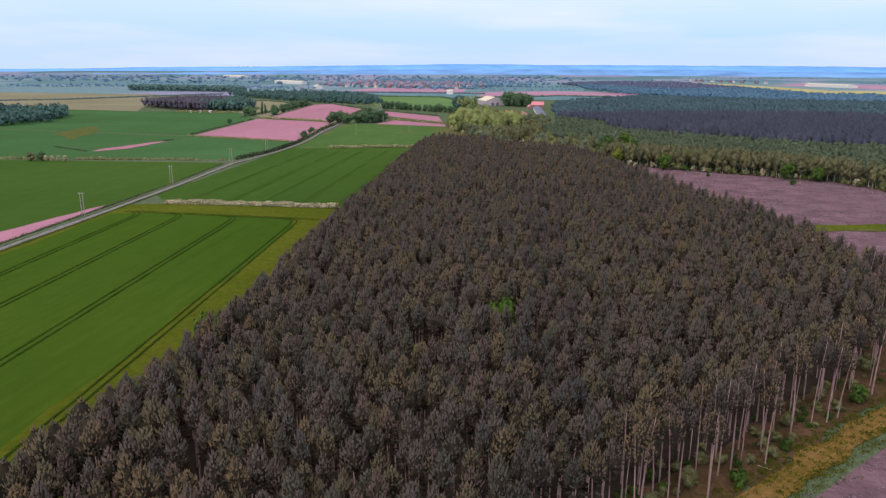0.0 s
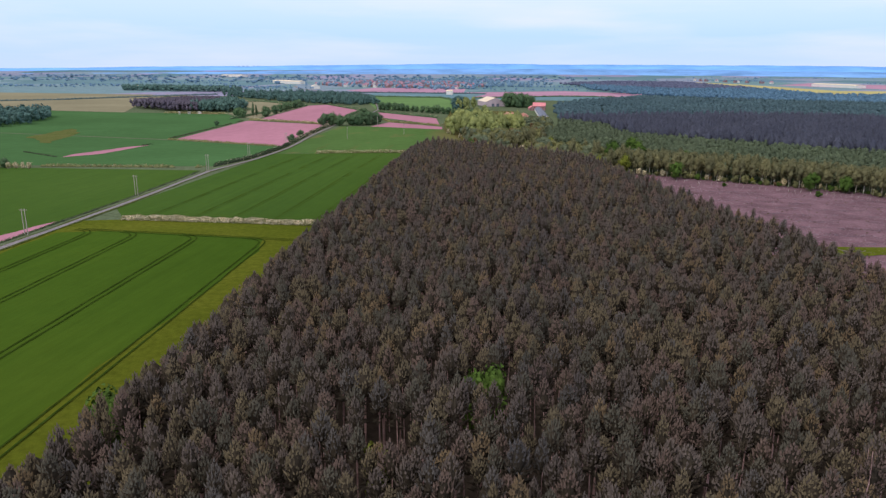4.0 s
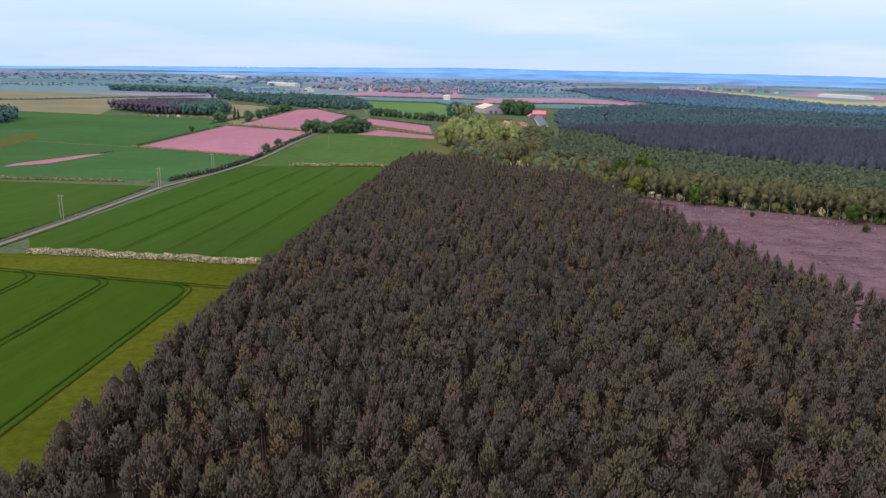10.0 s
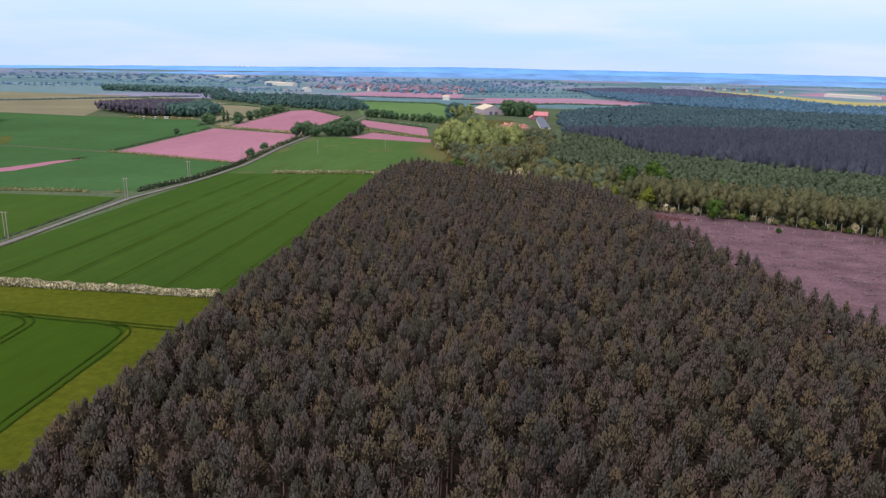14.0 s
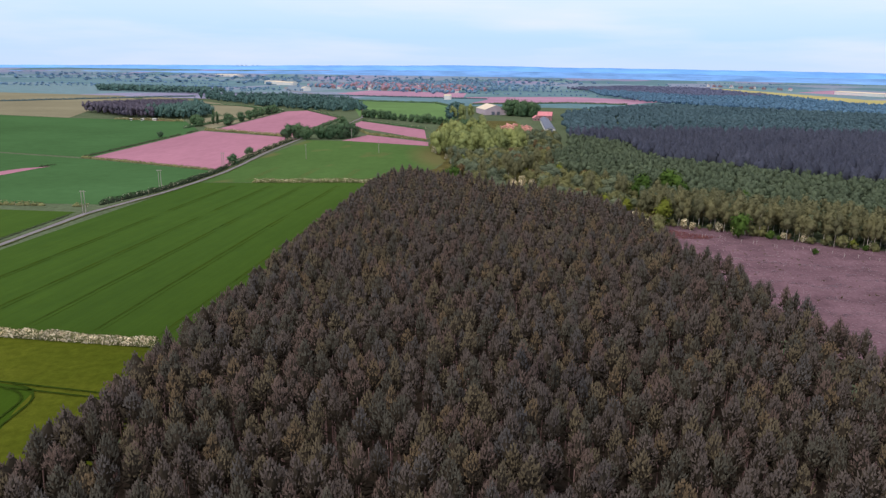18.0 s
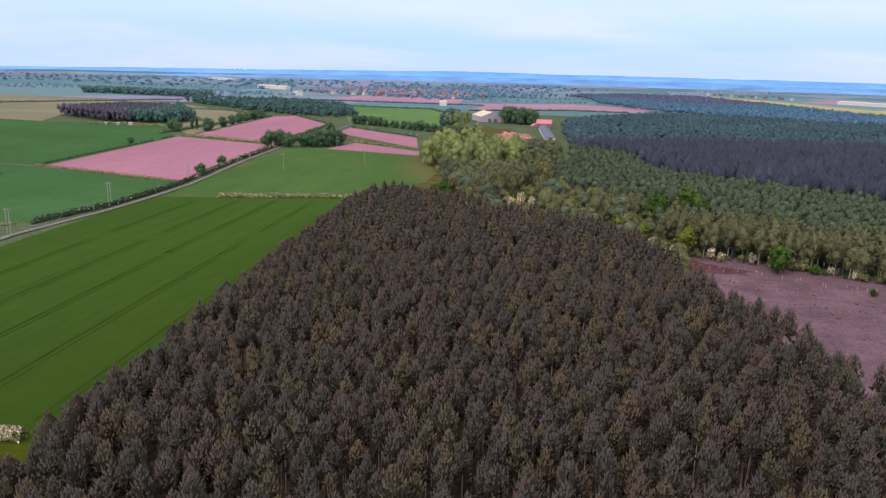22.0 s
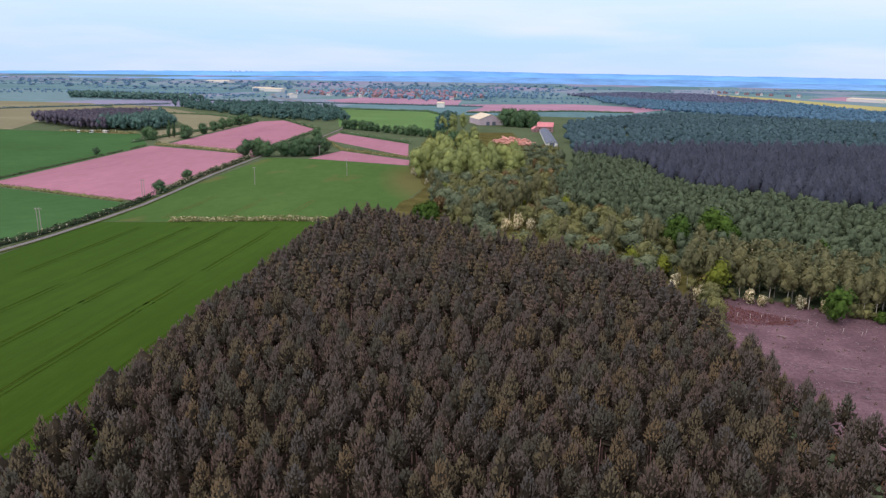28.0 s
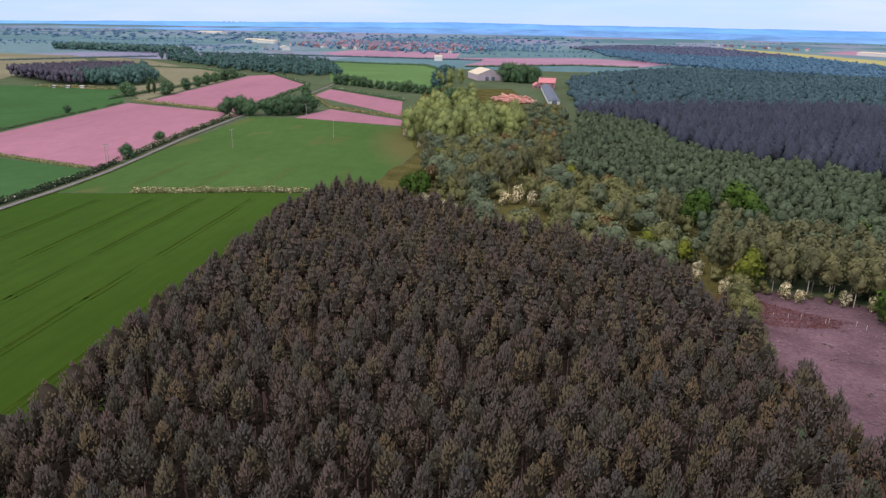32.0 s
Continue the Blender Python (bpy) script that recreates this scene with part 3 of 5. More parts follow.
def sheet(name, poly, z, mat, label, category="field", rag=0.0, seed=1, kind="structure"):
    """A flat piece of land with a slightly uneven outline."""
    r = rs(seed)
    pts = []
    LAYER[0] += 1
    z = 0.01 + 0.004 * LAYER[0]
    for i in range(len(poly)):
        a, b = np.array(poly[i], float), np.array(poly[(i + 1) % len(poly)], float)
        n = max(1, int(np.linalg.norm(b - a) / (8 if rag else 1e9)))
        for k in range(n):
            pts.append(a + (b - a) * k / n + (r.rand(2) - 0.5) * 2 * rag)
    bm = bmesh.new()
    vs = [bm.verts.new((p[0], p[1], z)) for p in pts]
    fc = bm.faces.new(vs)
    fc.normal_update()
    if fc.normal.z < 0:
        fc.normal_flip()
    bmesh.ops.triangulate(bm, faces=[fc])
    me = bpy.data.meshes.new(name)
    bm.to_mesh(me)
    bm.free()
    me.materials.append(mat)
    return tagged(new(name, me), label, category, kind=kind)


def ribbon(pts, width, z, r=None, rag=0.0):
    """A strip of quads along a line, as corners and triangles."""
    p = np.array(pts, float)
    d = np.gradient(p, axis=0)
    d /= np.linalg.norm(d, axis=1)[:, None]
    s = np.stack([-d[:, 1], d[:, 0]], 1)
    w = np.full(len(p), width / 2.0)
    w2 = w.copy()
    if r is not None:
        w, w2 = w + (r.rand(len(p)) - 0.5) * rag, w2 + (r.rand(len(p)) - 0.5) * rag
    a, b = p + s * w[:, None], p - s * w2[:, None]
    zz = np.full(len(p), z)
    v = np.concatenate([np.column_stack([a, zz]), np.column_stack([b, zz])])
    n = len(p)
    i = np.arange(n - 1)
    return v, np.concatenate([np.stack([i, i + n, i + n + 1], 1), np.stack([i, i + n + 1, i + 1], 1)])


def along(pts, step):
    """Points at even steps on a polyline."""
    p = np.array(pts, float)
    L = np.concatenate([[0], np.cumsum(np.linalg.norm(np.diff(p, axis=0), axis=1))])
    t = np.linspace(0, L[-1], max(2, int(L[-1] / step) + 1))
    return np.stack([np.interp(t, L, p[:, 0]), np.interp(t, L, p[:, 1])], 1)


# ---- land ----
def hill(x, y):
    """The far hills: flat country to about 3.6 km, then ridges."""
    d, a = math.hypot(x, y), math.atan2(x, y)
    k = min(1.0, max(0.0, (d - 3500) / 1100.0)) * 0.5
    h = 58 + 3.0 * math.sin(a * 9 + 1.0) + 2.4 * math.sin(a * 23 + 2.0) + 1.4 * math.sin(a * 61) - 5.0 * max(0.0, a) + 50.0 * min(0.0, a + 0.1)
    return k * h


def land():
    n, radii = 180, [0, 60, 140, 260, 420, 640, 900, 1200, 1600, 2000, 2500, 3000, 3400, 3600, 3750, 3900, 4050, 4200, 4350, 4480, 4600, 4700]
    v, f = [(0, 0, 0)], []
    for d in radii[1:]:
        for i in range(n):
            a = i * 2 * math.pi / n
            x, y = d * math.sin(a), d * math.cos(a)
            v.append((x, y, hill(x, y)))
    for i in range(n):
        f.append((0, 1 + (i + 1) % n, 1 + i))
    for j in range(len(radii) - 2):
        for i in range(n):
            p, q = 1 + j * n + i, 1 + j * n + (i + 1) % n
            f += [(p, q, q + n), (p, q + n, p + n)]
    return mesh_np("ground", v, f, [M_LAND], None, True)


def land_mat():
    """Open country: a patchwork of fields, with distance haze put into the colours."""
    m, nt, b = material("open_country_hazed", 0.95, 0.1)
    tc = nt.nodes.new("ShaderNodeTexCoord")
    mp = nt.nodes.new("ShaderNodeMapping")
    mp.inputs["Scale"].default_value = (1.0, 0.55, 1.0)
    mp.inputs["Rotation"].default_value = (0, 0, 0.25)
    nt.links.new(tc.outputs["Object"], mp.inputs[0])
    vo = nt.nodes.new("ShaderNodeTexVoronoi")
    vo.inputs["Scale"].default_value = 0.0042
    vo.inputs["Randomness"].default_value = 0.8
    nt.links.new(mp.outputs[0], vo.inputs["Vector"])
    hs = nt.nodes.new("ShaderNodeSeparateColor")
    nt.links.new(vo.outputs["Color"], hs.inputs[0])
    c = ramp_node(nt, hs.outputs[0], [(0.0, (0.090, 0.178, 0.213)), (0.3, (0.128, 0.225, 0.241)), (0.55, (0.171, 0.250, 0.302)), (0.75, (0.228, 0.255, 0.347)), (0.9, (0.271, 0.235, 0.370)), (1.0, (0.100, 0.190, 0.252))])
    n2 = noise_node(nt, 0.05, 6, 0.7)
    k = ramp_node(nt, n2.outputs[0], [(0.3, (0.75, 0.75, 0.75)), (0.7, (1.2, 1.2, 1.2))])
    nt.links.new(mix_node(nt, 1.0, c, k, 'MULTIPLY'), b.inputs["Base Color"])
    return m


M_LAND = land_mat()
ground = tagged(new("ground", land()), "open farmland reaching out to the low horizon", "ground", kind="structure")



def ridge(name, d, top, seed, col, label, vary=0.12):
    """A long low line of far hills, a plain backdrop on the horizon."""
    # The ridge's blue is distance haze painted into its base colour.
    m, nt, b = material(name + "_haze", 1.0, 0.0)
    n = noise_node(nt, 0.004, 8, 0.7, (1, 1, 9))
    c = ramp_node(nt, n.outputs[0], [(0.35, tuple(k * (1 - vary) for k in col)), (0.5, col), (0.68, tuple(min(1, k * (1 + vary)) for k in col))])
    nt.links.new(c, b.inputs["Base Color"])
    r = rs(seed)
    ph = r.rand(6) * 6.28
    v, f, n2 = [], [], 400
    for i in range(n2 + 1):
        a = -1.25 + 2.5 * i / n2
        h = top(a) + sum(s * math.sin(a * w + q) for s, w, q in zip((1.6, 1.2, 0.9, 0.7, 0.5, 0.4), (7, 17, 31, 63, 127, 190), ph)) + 0.7 * r.rand()
        x, y = math.sin(a), math.cos(a)
        v += [(x * (d - 260), y * (d - 260), 0), (x * (d - 90), y * (d - 90), h * 0.6), (x * d, y * d, h), (x * (d + 40), y * (d + 40), 0)]
    for i in range(n2):
        for j in range(3):
            p = i * 4 + j
            f += [(p, p + 4, p + 5), (p, p + 5, p + 1)]
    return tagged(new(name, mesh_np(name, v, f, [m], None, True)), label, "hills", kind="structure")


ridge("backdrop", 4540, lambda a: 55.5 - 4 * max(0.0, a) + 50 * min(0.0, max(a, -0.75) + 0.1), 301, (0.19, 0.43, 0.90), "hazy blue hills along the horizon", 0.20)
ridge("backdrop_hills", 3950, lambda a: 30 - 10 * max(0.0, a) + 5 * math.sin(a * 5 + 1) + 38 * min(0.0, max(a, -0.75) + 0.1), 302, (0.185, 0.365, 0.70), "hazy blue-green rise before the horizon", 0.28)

# pine block: outline on the ground
PINES = [(-67, 20), (18.8, 80.5), (28.8, 90.5), (41.3, 102.5), (54.3, 116.2), (68.3, 128.7), (78.7, 144.2), (87, 172.4), (82, 215), (70, 255), (58.5, 292), (51, 326), (43, 350), (36, 388),
         (28, 416), (20, 429), (8, 435), (-8, 438), (-19, 444), (-28, 456), (-40, 463), (-56, 476), (-66, 473), (-73, 462), (-70, 360), (-67, 290), (-65, 200), (-61, 130), (-64, 70)]
CLEARED = [(-10, -120), (-10, 46), (22, 72), (37, 87.5), (64, 114), (77, 128), (90, 150), (95, 172), (87, 215), (77, 255), (68, 295), (60, 330), (50, 356), (42, 395), (44, 434), (62, 431), (90, 418), (116, 406), (155, 387), (175, 354), (230, 308), (330, 278), (320, -120)]
sheet("meadow", [(-1200, -500), (900, -500), (900, 420), (700, 900), (330, 1250), (-100, 1250), (-700, 1300), (-1200, 1200)], 0.01, M_MEADOW, "rough grassland between fields and woods", "grassland")
sheet("forest_floor", PINES, 0.04, M_FLOOR, "needle-strewn floor under the pine plantation, darkened as in shade", "forest floor", 1.5, 3)
sheet("cleared_ground", CLEARED, 0.03, M_CLEAR, "purple-brown cleared forest ground with brash rows", "cleared ground", 1.0, 4)

# fields west of the pines
sheet("field_1", [(-166, -400), (-62, -400), (-60, 130), (-64, 200), (-66, 281.5), (-155, 281), (-172, 276), (-168, 190)], 0.03, M_VERGE, "yellow-green unsprayed crop margin beside the pines", "crop field")
sheet("field_2", [(-163, -400), (-83, -400), (-81, 100), (-86, 243), (-90, 259), (-152, 262), (-166, 258), (-164, 190)], 0.06, M_CROP, "deep green cereal crop with dark wheel lines", "crop field", 1.2, 5)
sheet("field_3", [(-155, 280.6), (-66, 281), (-69, 360), (-71, 450), (-78, 505.5), (-98, 505.5), (-153, 491.5), (-172, 488), (-172, 420), (-170, 300)], 0.03, M_CROP2, "even green cereal field between two hedges", "crop field")
sheet("field_4", [(-153, 492.2), (-98, 506.2), (-66, 505), (-60, 603), (-84, 684), (-150, 704), (-186, 704), (-180, 600), (-172, 489)], 0.03, M_PATCHY, "green crop field thinning to bare earth at its edge", "crop field")
sheet("field_5", [(-180, -400), (-177, 260), (-179, 330), (-185, 408), (-331, 400), (-900, 380), (-900, -400)], 0.03, M_CROP2, "broad green field across the lane", "crop field")
sheet("field_6", [(-186, 424), (-180, 526), (-283, 557), (-520, 600), (-900, 560), (-900, 400), (-331, 408)], 0.03, M_CROP3, "green field behind a low hawthorn hedge", "crop field")
sheet("field_7", [(-283, 563), (-302, 752), (-366, 850), (-500, 846), (-640, 868), (-900, 800), (-900, 565), (-520, 603)], 0.03, M_CROP3, "large dark green field reaching to a wood", "crop field")
sheet("field_8", [(-281, 563), (-181, 532), (-198, 715), (-299, 752)], 0.03, M_SOIL, "bare pink ploughed field behind a lane hedge", "ploughed field")
sheet("field_9", [(-294, 768), (-204, 722), (-223, 932), (-302, 1053), (-321, 1028)], 0.03, M_SOIL, "bare pink ploughed field among hedgerow trees", "ploughed field")
sheet("field_10", [(-189, 842), (-193, 905), (-110, 822), (-94, 735)], 0.03, M_SOIL, "narrow pink ploughed field by a tree belt", "ploughed field")
sheet("field_11", [(-158, 706), (-149, 757), (-89, 713), (-85, 687)], 0.03, M_SOIL, "small pink ploughed strip above the green crop", "ploughed field")
sheet("field_12", [(-318, 1320), (-171, 1300), (-119, 1170), (-95, 943), (-213, 976)], 0.03, M_LIME, "bright light green crop field", "crop field")
sheet("field_13", [(-640, 872), (-495, 850), (-545, 960), (-560, 1130), (-720, 1320), (-1100, 1350), (-1100, 850)], 0.03, M_TAN, "pale tan stubble field beyond the green", "stubble field")
sheet("field_14", [(-366, 856), (-300, 772), (-326, 1030), (-420, 1110), (-560, 1250), (-700, 1330), (-555, 1130), (-440, 1050), (-360, 930)], 0.03, M_TAN, "pale tan stubble field round a copse", "stubble field")
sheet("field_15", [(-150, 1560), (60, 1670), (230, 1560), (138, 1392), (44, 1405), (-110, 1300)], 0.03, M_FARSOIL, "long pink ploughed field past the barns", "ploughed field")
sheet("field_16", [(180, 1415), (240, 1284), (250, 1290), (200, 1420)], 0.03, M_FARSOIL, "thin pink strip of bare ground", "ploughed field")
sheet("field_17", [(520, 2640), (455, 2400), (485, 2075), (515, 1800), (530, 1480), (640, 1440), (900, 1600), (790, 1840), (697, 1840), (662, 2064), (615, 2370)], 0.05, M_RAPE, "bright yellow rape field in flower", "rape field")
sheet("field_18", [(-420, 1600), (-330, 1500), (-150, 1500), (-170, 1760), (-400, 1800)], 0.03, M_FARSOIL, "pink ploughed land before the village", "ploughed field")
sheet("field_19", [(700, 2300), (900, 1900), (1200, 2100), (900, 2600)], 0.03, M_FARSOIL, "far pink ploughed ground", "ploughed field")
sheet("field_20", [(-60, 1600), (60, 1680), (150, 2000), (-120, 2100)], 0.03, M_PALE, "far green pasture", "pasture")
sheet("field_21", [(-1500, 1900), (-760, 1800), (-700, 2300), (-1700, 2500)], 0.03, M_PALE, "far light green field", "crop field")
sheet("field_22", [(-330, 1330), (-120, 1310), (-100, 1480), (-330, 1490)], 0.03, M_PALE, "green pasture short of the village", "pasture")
# bare patches
sheet("bare_strip_1", [(-176, 120), (-175, 205), (-177, 262), (-179, 274), (-187, 220), (-186, 120)], 0.06, M_SOIL, "pink bare strip of soil along the lane", "bare strip", 0.8, 6)
sheet("bare_strip_2", [(-297, 448), (-283, 470), (-279, 522), (-288, 510), (-300, 462)], 0.06, M_SOIL, "small pink bare strip within a green field", "bare strip", 0.8, 7)
sheet("bare_strip_3", [(-360, 520), (-385, 600), (-420, 640), (-405, 560)], 0.06, M_THIN, "tan bare patch in the green field", "bare patch", 2.0, 8)
sheet("bare_strip_7", [(-370, 856), (-440, 862), (-436, 848), (-372, 838)], 0.06, M_BARE, "brown yard edge beside a copse", "bare patch", 1.5, 12)
# grass round the pines and under the scrub
sheet("rough_grass", [(-72, 450), (-66, 462), (-24, 443), (8, 427), (40, 420), (45, 428), (60, 470), (20, 640), (-30, 960), (-110, 950), (-90, 735), (-84, 686), (-60, 603), (-66, 500)], 0.02, M_GRASS, "rough tussocky grass under scrub and poplars", "grass", 1.5, 13)
sheet("grass_strip", [(93, 262), (140, 270), (320, 268), (320, 278), (139, 281), (92, 273)], 0.06, M_VERGE, "grassy ride across the cleared ground", "grass strip", 1.0, 14)

# forest track with two worn ruts
tr = along([(-16, 46), (10, 67), (34, 90), (47, 103), (60, 115.5), (74, 128), (86, 147), (92, 172), (88, 215)], 3)
track = tagged(new("track", mesh_np("track", *ribbon(tr, 4.6, 0.21, rs(5), 1.2), [M_TRACK])), "grassy yellow-brown forest track", "track", kind="structure")
for off in (-0.9, 0.9):
    child("rut", mesh_np("rut", *ribbon(tr + np.array([off, -off]) * 0.7, 0.26, 0.222, rs(6), 0.2), [M_RUT]), track)

# leaf litter and weeds under the open edge of the pines
edge_path = along([(16, 82), (26, 92), (38, 103), (51, 117), (65, 129.5), (76, 145), (84, 172)], 3)
tagged(new("edge_ground", mesh_np("edge_ground", *ribbon(edge_path, 9.5, 0.19, rs(9), 2.5), [M_EDGE])), "brown leaf litter and weeds under the pine edge", "ground", kind="structure")

# rough grass between the cleared ground and the pines
tagged(new("edge_grass", mesh_np("edge_grass", *ribbon(along([(92, 160), (93, 180), (86, 215), (75, 256), (65, 295), (56, 330), (47, 358), (39, 395), (40, 424)], 2), 4.0, 0.17, rs(15), 3.0), [M_EDGE])), "brown weeds and litter along the pine edge", "grass", kind="structure")

# lanes
LANE = [(-164, -400), (-166, 100), (-169, 197), (-171, 265), (-173, 322), (-179, 405), (-173.5, 458), (-173, 487), (-174, 522), (-178, 557), (-186, 617), (-193, 704), (-200, 760), (-196, 850), (-205, 960), (-240, 1100), (-330, 1330), (-420, 1500)]
tagged(new("road_1", mesh_np("road_1", *ribbon(along(LANE, 12), 2.4, 0.22, rs(7), 0.4), [M_ROAD])), "narrow pale asphalt country lane", "road", kind="structure")
tagged(new("verge_1", mesh_np("verge_1", *ribbon(along(LANE, 12), 4.2, 0.20, rs(8), 1.2), [M_BANK])), "rough grass verge beside the lane", "verge", kind="structure")
tagged(new("road_2", mesh_np("road_2", *ribbon(along([(-420, 1500), (-560, 1700), (-640, 1900)], 30), 9.0, 0.22), [M_ROAD])), "main road into the village", "road", kind="structure")


# wheel lines in the crop
def tramline(pts, name="tramline"):
    ob = None
    parts = []
    for o in (-0.95, 0.95):
        p = np.array(pts, float)
        d = np.gradient(p, axis=0)
        d /= np.linalg.norm(d, axis=1)[:, None]
        parts.append(ribbon(p + np.stack([-d[:, 1], d[:, 0]], 1) * o, 0.42, 0.235, rs(9), 0.15))
    v, f = join(parts)
    return tagged(new(name, mesh_np(name, v, f, [M_TRAM])), "dark pair of tractor wheel marks through green crop", "wheel marks", kind="structure")


def headland(x):
    return 260.0 - 0.06 * (x + 114)


for x0 in (-89, -114, -137, -155):
    pts = [(x0 + 0.070 * (headland(x0) - y), y) for y in np.arange(-60, headland(x0) - 9, 6)]
    hx = x0 - 0.2
    for k in range(7):
        a = k / 6.0 * math.pi / 2
        pts.append((hx + 0.5 - 8 * (1 - math.cos(a)), headland(x0) - 8 + 8 * math.sin(a)))
    tramline(pts)
tramline([(x, headland(x)) for x in np.arange(-160, -68, 4)])


def faint_line(pts, mat, w=0.5):
    return tagged(new("crop_line", mesh_np("crop_line", *ribbon(along(pts, 8), w, 0.095, rs(10), 0.3), [mat])), "faint wheel line through green crop", "wheel marks", kind="structure")


for k in range(4):
    for o in (0, 2.0):
        faint_line([(-80 - 24 * k + o, 512 - 4 * k), (-81 - 24 * k + o, 530), (-82 - 24 * k + o, 552)], M_THIN, 0.5)


for k, x in enumerate((-83, -99, -116, -131.5, -149.5)):
    for o, mat, w in ((-0.9, M_LINE, 0.22), (-0.5, M_LINE_EDGE, 0.25), (0.9, M_LINE, 0.22)):
        faint_line([(x - 1.0 + o, 498 - 4 * k), (x - 0.6 + o, 400), (x + 1.2 + o, 288)], mat, w)


# ---- pines ----
R_P = rs(21)
xy = planted(PINES, 3.25, 22, 0.31, 0.06)
keep = np.ones(len(xy), bool)
for gx, gy, gr in ((-18, 115, 4.4), (-4.5, 132.5, 4.2), (-60, 118, 4.0)):
    keep &= np.hypot(xy[:, 0] - gx, xy[:, 1] - gy) > gr
keep &= rs(77).rand(len(xy)) > 0.05
xy = xy[keep]
N_P = len(xy)
p_yaw, p_s, p_z = R_P.rand(N_P) * 6.28, 0.80 + 0.42 * R_P.rand(N_P), 0.85 + 0.23 * R_P.rand(N_P)
taper = np.clip((xy[:, 1] - 320) / 80, 0, 1) * np.clip((xy[:, 0] + 20) / 60, 0, 1)
p_z *= 1 - 0.10 * taper
p_tint = R_P.choice(6, N_P, p=[0.30, 0.20, 0.17, 0.17, 0.07, 0.09])
P_CROWN = [spire(100 + k, 4, 7, 14.9, 10.7 - 0.35 * (k % 3), 1.22 + 0.12 * (k % 4), 0.92, 0.28, 5, (1.5, 1.8, 1.3, 1.65)[k % 4], 0.55) for k in range(8)]
P_FAR = [spire(160 + k, 4, 5, 14.9, 10.4, 1.35, 0.85, 0.36, 3, 1.7, 0.7) for k in range(4)]
P_FRONT = [spire(180 + k, 4, 8, 16.0, 10.9, 1.8, 0.75, 0.25, 7, 2.0, 0.2, 0) for k in range(6)]
TALL_TRUNK = [trunk_np(15.2, 0.12, 0.045, 6, 2.4, 260 + k) for k in range(3)]
P_EDGE = [spire(140 + k, 7, 8, 12.9 - 0.4 * (k % 3), 3.6, 2.1 + 0.25 * (k % 2), 0.8, 0.32, 5, 5.5, 0.78) for k in range(6)]
left_edge = along([(-64, 60), (-61, 130), (-65, 200), (-67, 290), (-70, 360), (-73, 462), (-66, 473)], 3)
edge = np.min(np.hypot(xy[:, None, 0] - left_edge[None, :, 0], xy[:, None, 1] - left_edge[None, :, 1]), 1) < 4.2
p_z[edge] = 0.92 + 0.35 * (p_z[edge] - 0.92)
P_TRUNK = [trunk_np(10.6, 0.13, 0.06, 5, 0.6, 200 + k) for k in range(3)]
# single trees: the sunny front edge and a belt along the middle of the block
front = np.array([(18.8, 80.5), (28.8, 90.5), (41.3, 102.5), (54.3, 116.2), (68.3, 128.7), (78.7, 144.2), (87, 172.4)], float)
fp = along(front, 2.0)
d_front = np.min(np.hypot(xy[:, None, 0] - fp[None, :, 0], xy[:, None, 1] - fp[None, :, 1]), 1)
p_tint[d_front < 6.5] = np.array([1, 2, 4, 0])[R_P.randint(0, 4, int((d_front < 6.5).sum()))]
single = (d_front < 6.5) | ((np.abs(xy[:, 0] - 4) < 6.0) & (xy[:, 1] > 60) & (xy[:, 1] < 265))
order = np.where(single)[0]
order = order[np.argsort(np.where(d_front[order] < 6.5, 0, 1), kind="stable")][:300]
single = np.zeros(N_P, bool)
single[order] = True


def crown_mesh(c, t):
    return mesh_np("crown", c[0], c[1], [M_PINE[t], M_PINE_SHADE], c[2])


N_K = len(P_CROWN)
crown_me = [[crown_mesh(c, t) for t in range(6)] for c in P_CROWN + P_FRONT]
trunk_me = [mesh_np("trunk", *c, [M_BARK], None, True) for c in P_TRUNK + TALL_TRUNK]
made = {}
PINE_LABEL = ["tall grey-green plantation pine with bare lower trunk", "tall olive-green plantation pine with bare lower trunk", "tall brownish plantation pine with bare lower trunk", "tall dull green plantation pine with bare lower trunk", "tall tawny-tipped plantation pine with bare lower trunk", "tall bluish-grey plantation pine with bare lower trunk"]
for i in order:
    tall = bool(d_front[i] < 6.5)
    key = (int(i) % 6 + N_K if tall else int(i) % N_K, int(p_tint[i]))
    m = pose(xy[i, 0], xy[i, 1], 0, 0, 0, math.degrees(p_yaw[i]))
    if key not in made:
        root = tagged(new("pine_tree"), PINE_LABEL[key[1]], "pine tree", "plantation pines")
        child("trunk", trunk_me[key[0] % 3 + (3 if tall else 0)], root)
        child("crown", crown_me[key[0]][key[1]], root)
        root.matrix_basis = m
        made[key] = root
        ob = root
    else:
        ob = copy_thing(made[key], m)
    ob.scale = (p_s[i], p_s[i], p_z[i])
rest = np.where(~single)[0]
far_off = xy[rest][:, 1] > 372
pick = np.where(edge[rest], N_K + 4 + R_P.randint(0, 6, len(rest)), np.where(far_off, N_K + R_P.randint(0, 4, len(rest)), R_P.randint(0, N_K, len(rest))))
ALL_P = P_CROWN + P_FAR + P_EDGE
v, f, t = scatter([c[:2] for c in ALL_P], xy[rest], p_yaw[rest], p_s[rest], p_z[rest], pick)
# Faces that take the dark needle tone used as painted shade.
shade_face = np.concatenate([np.tile(c[2], int((pick == k).sum())) for k, c in enumerate(ALL_P)])
tagged(new("pine_crowns", mesh_np("pine_crowns", v, f, M_PINE + [M_PINE_SHADE], np.where(shade_face == 1, 6, p_tint[rest][t]))), "dense canopy of grey-green and brownish plantation pines", "pine plantation", kind="stuff")
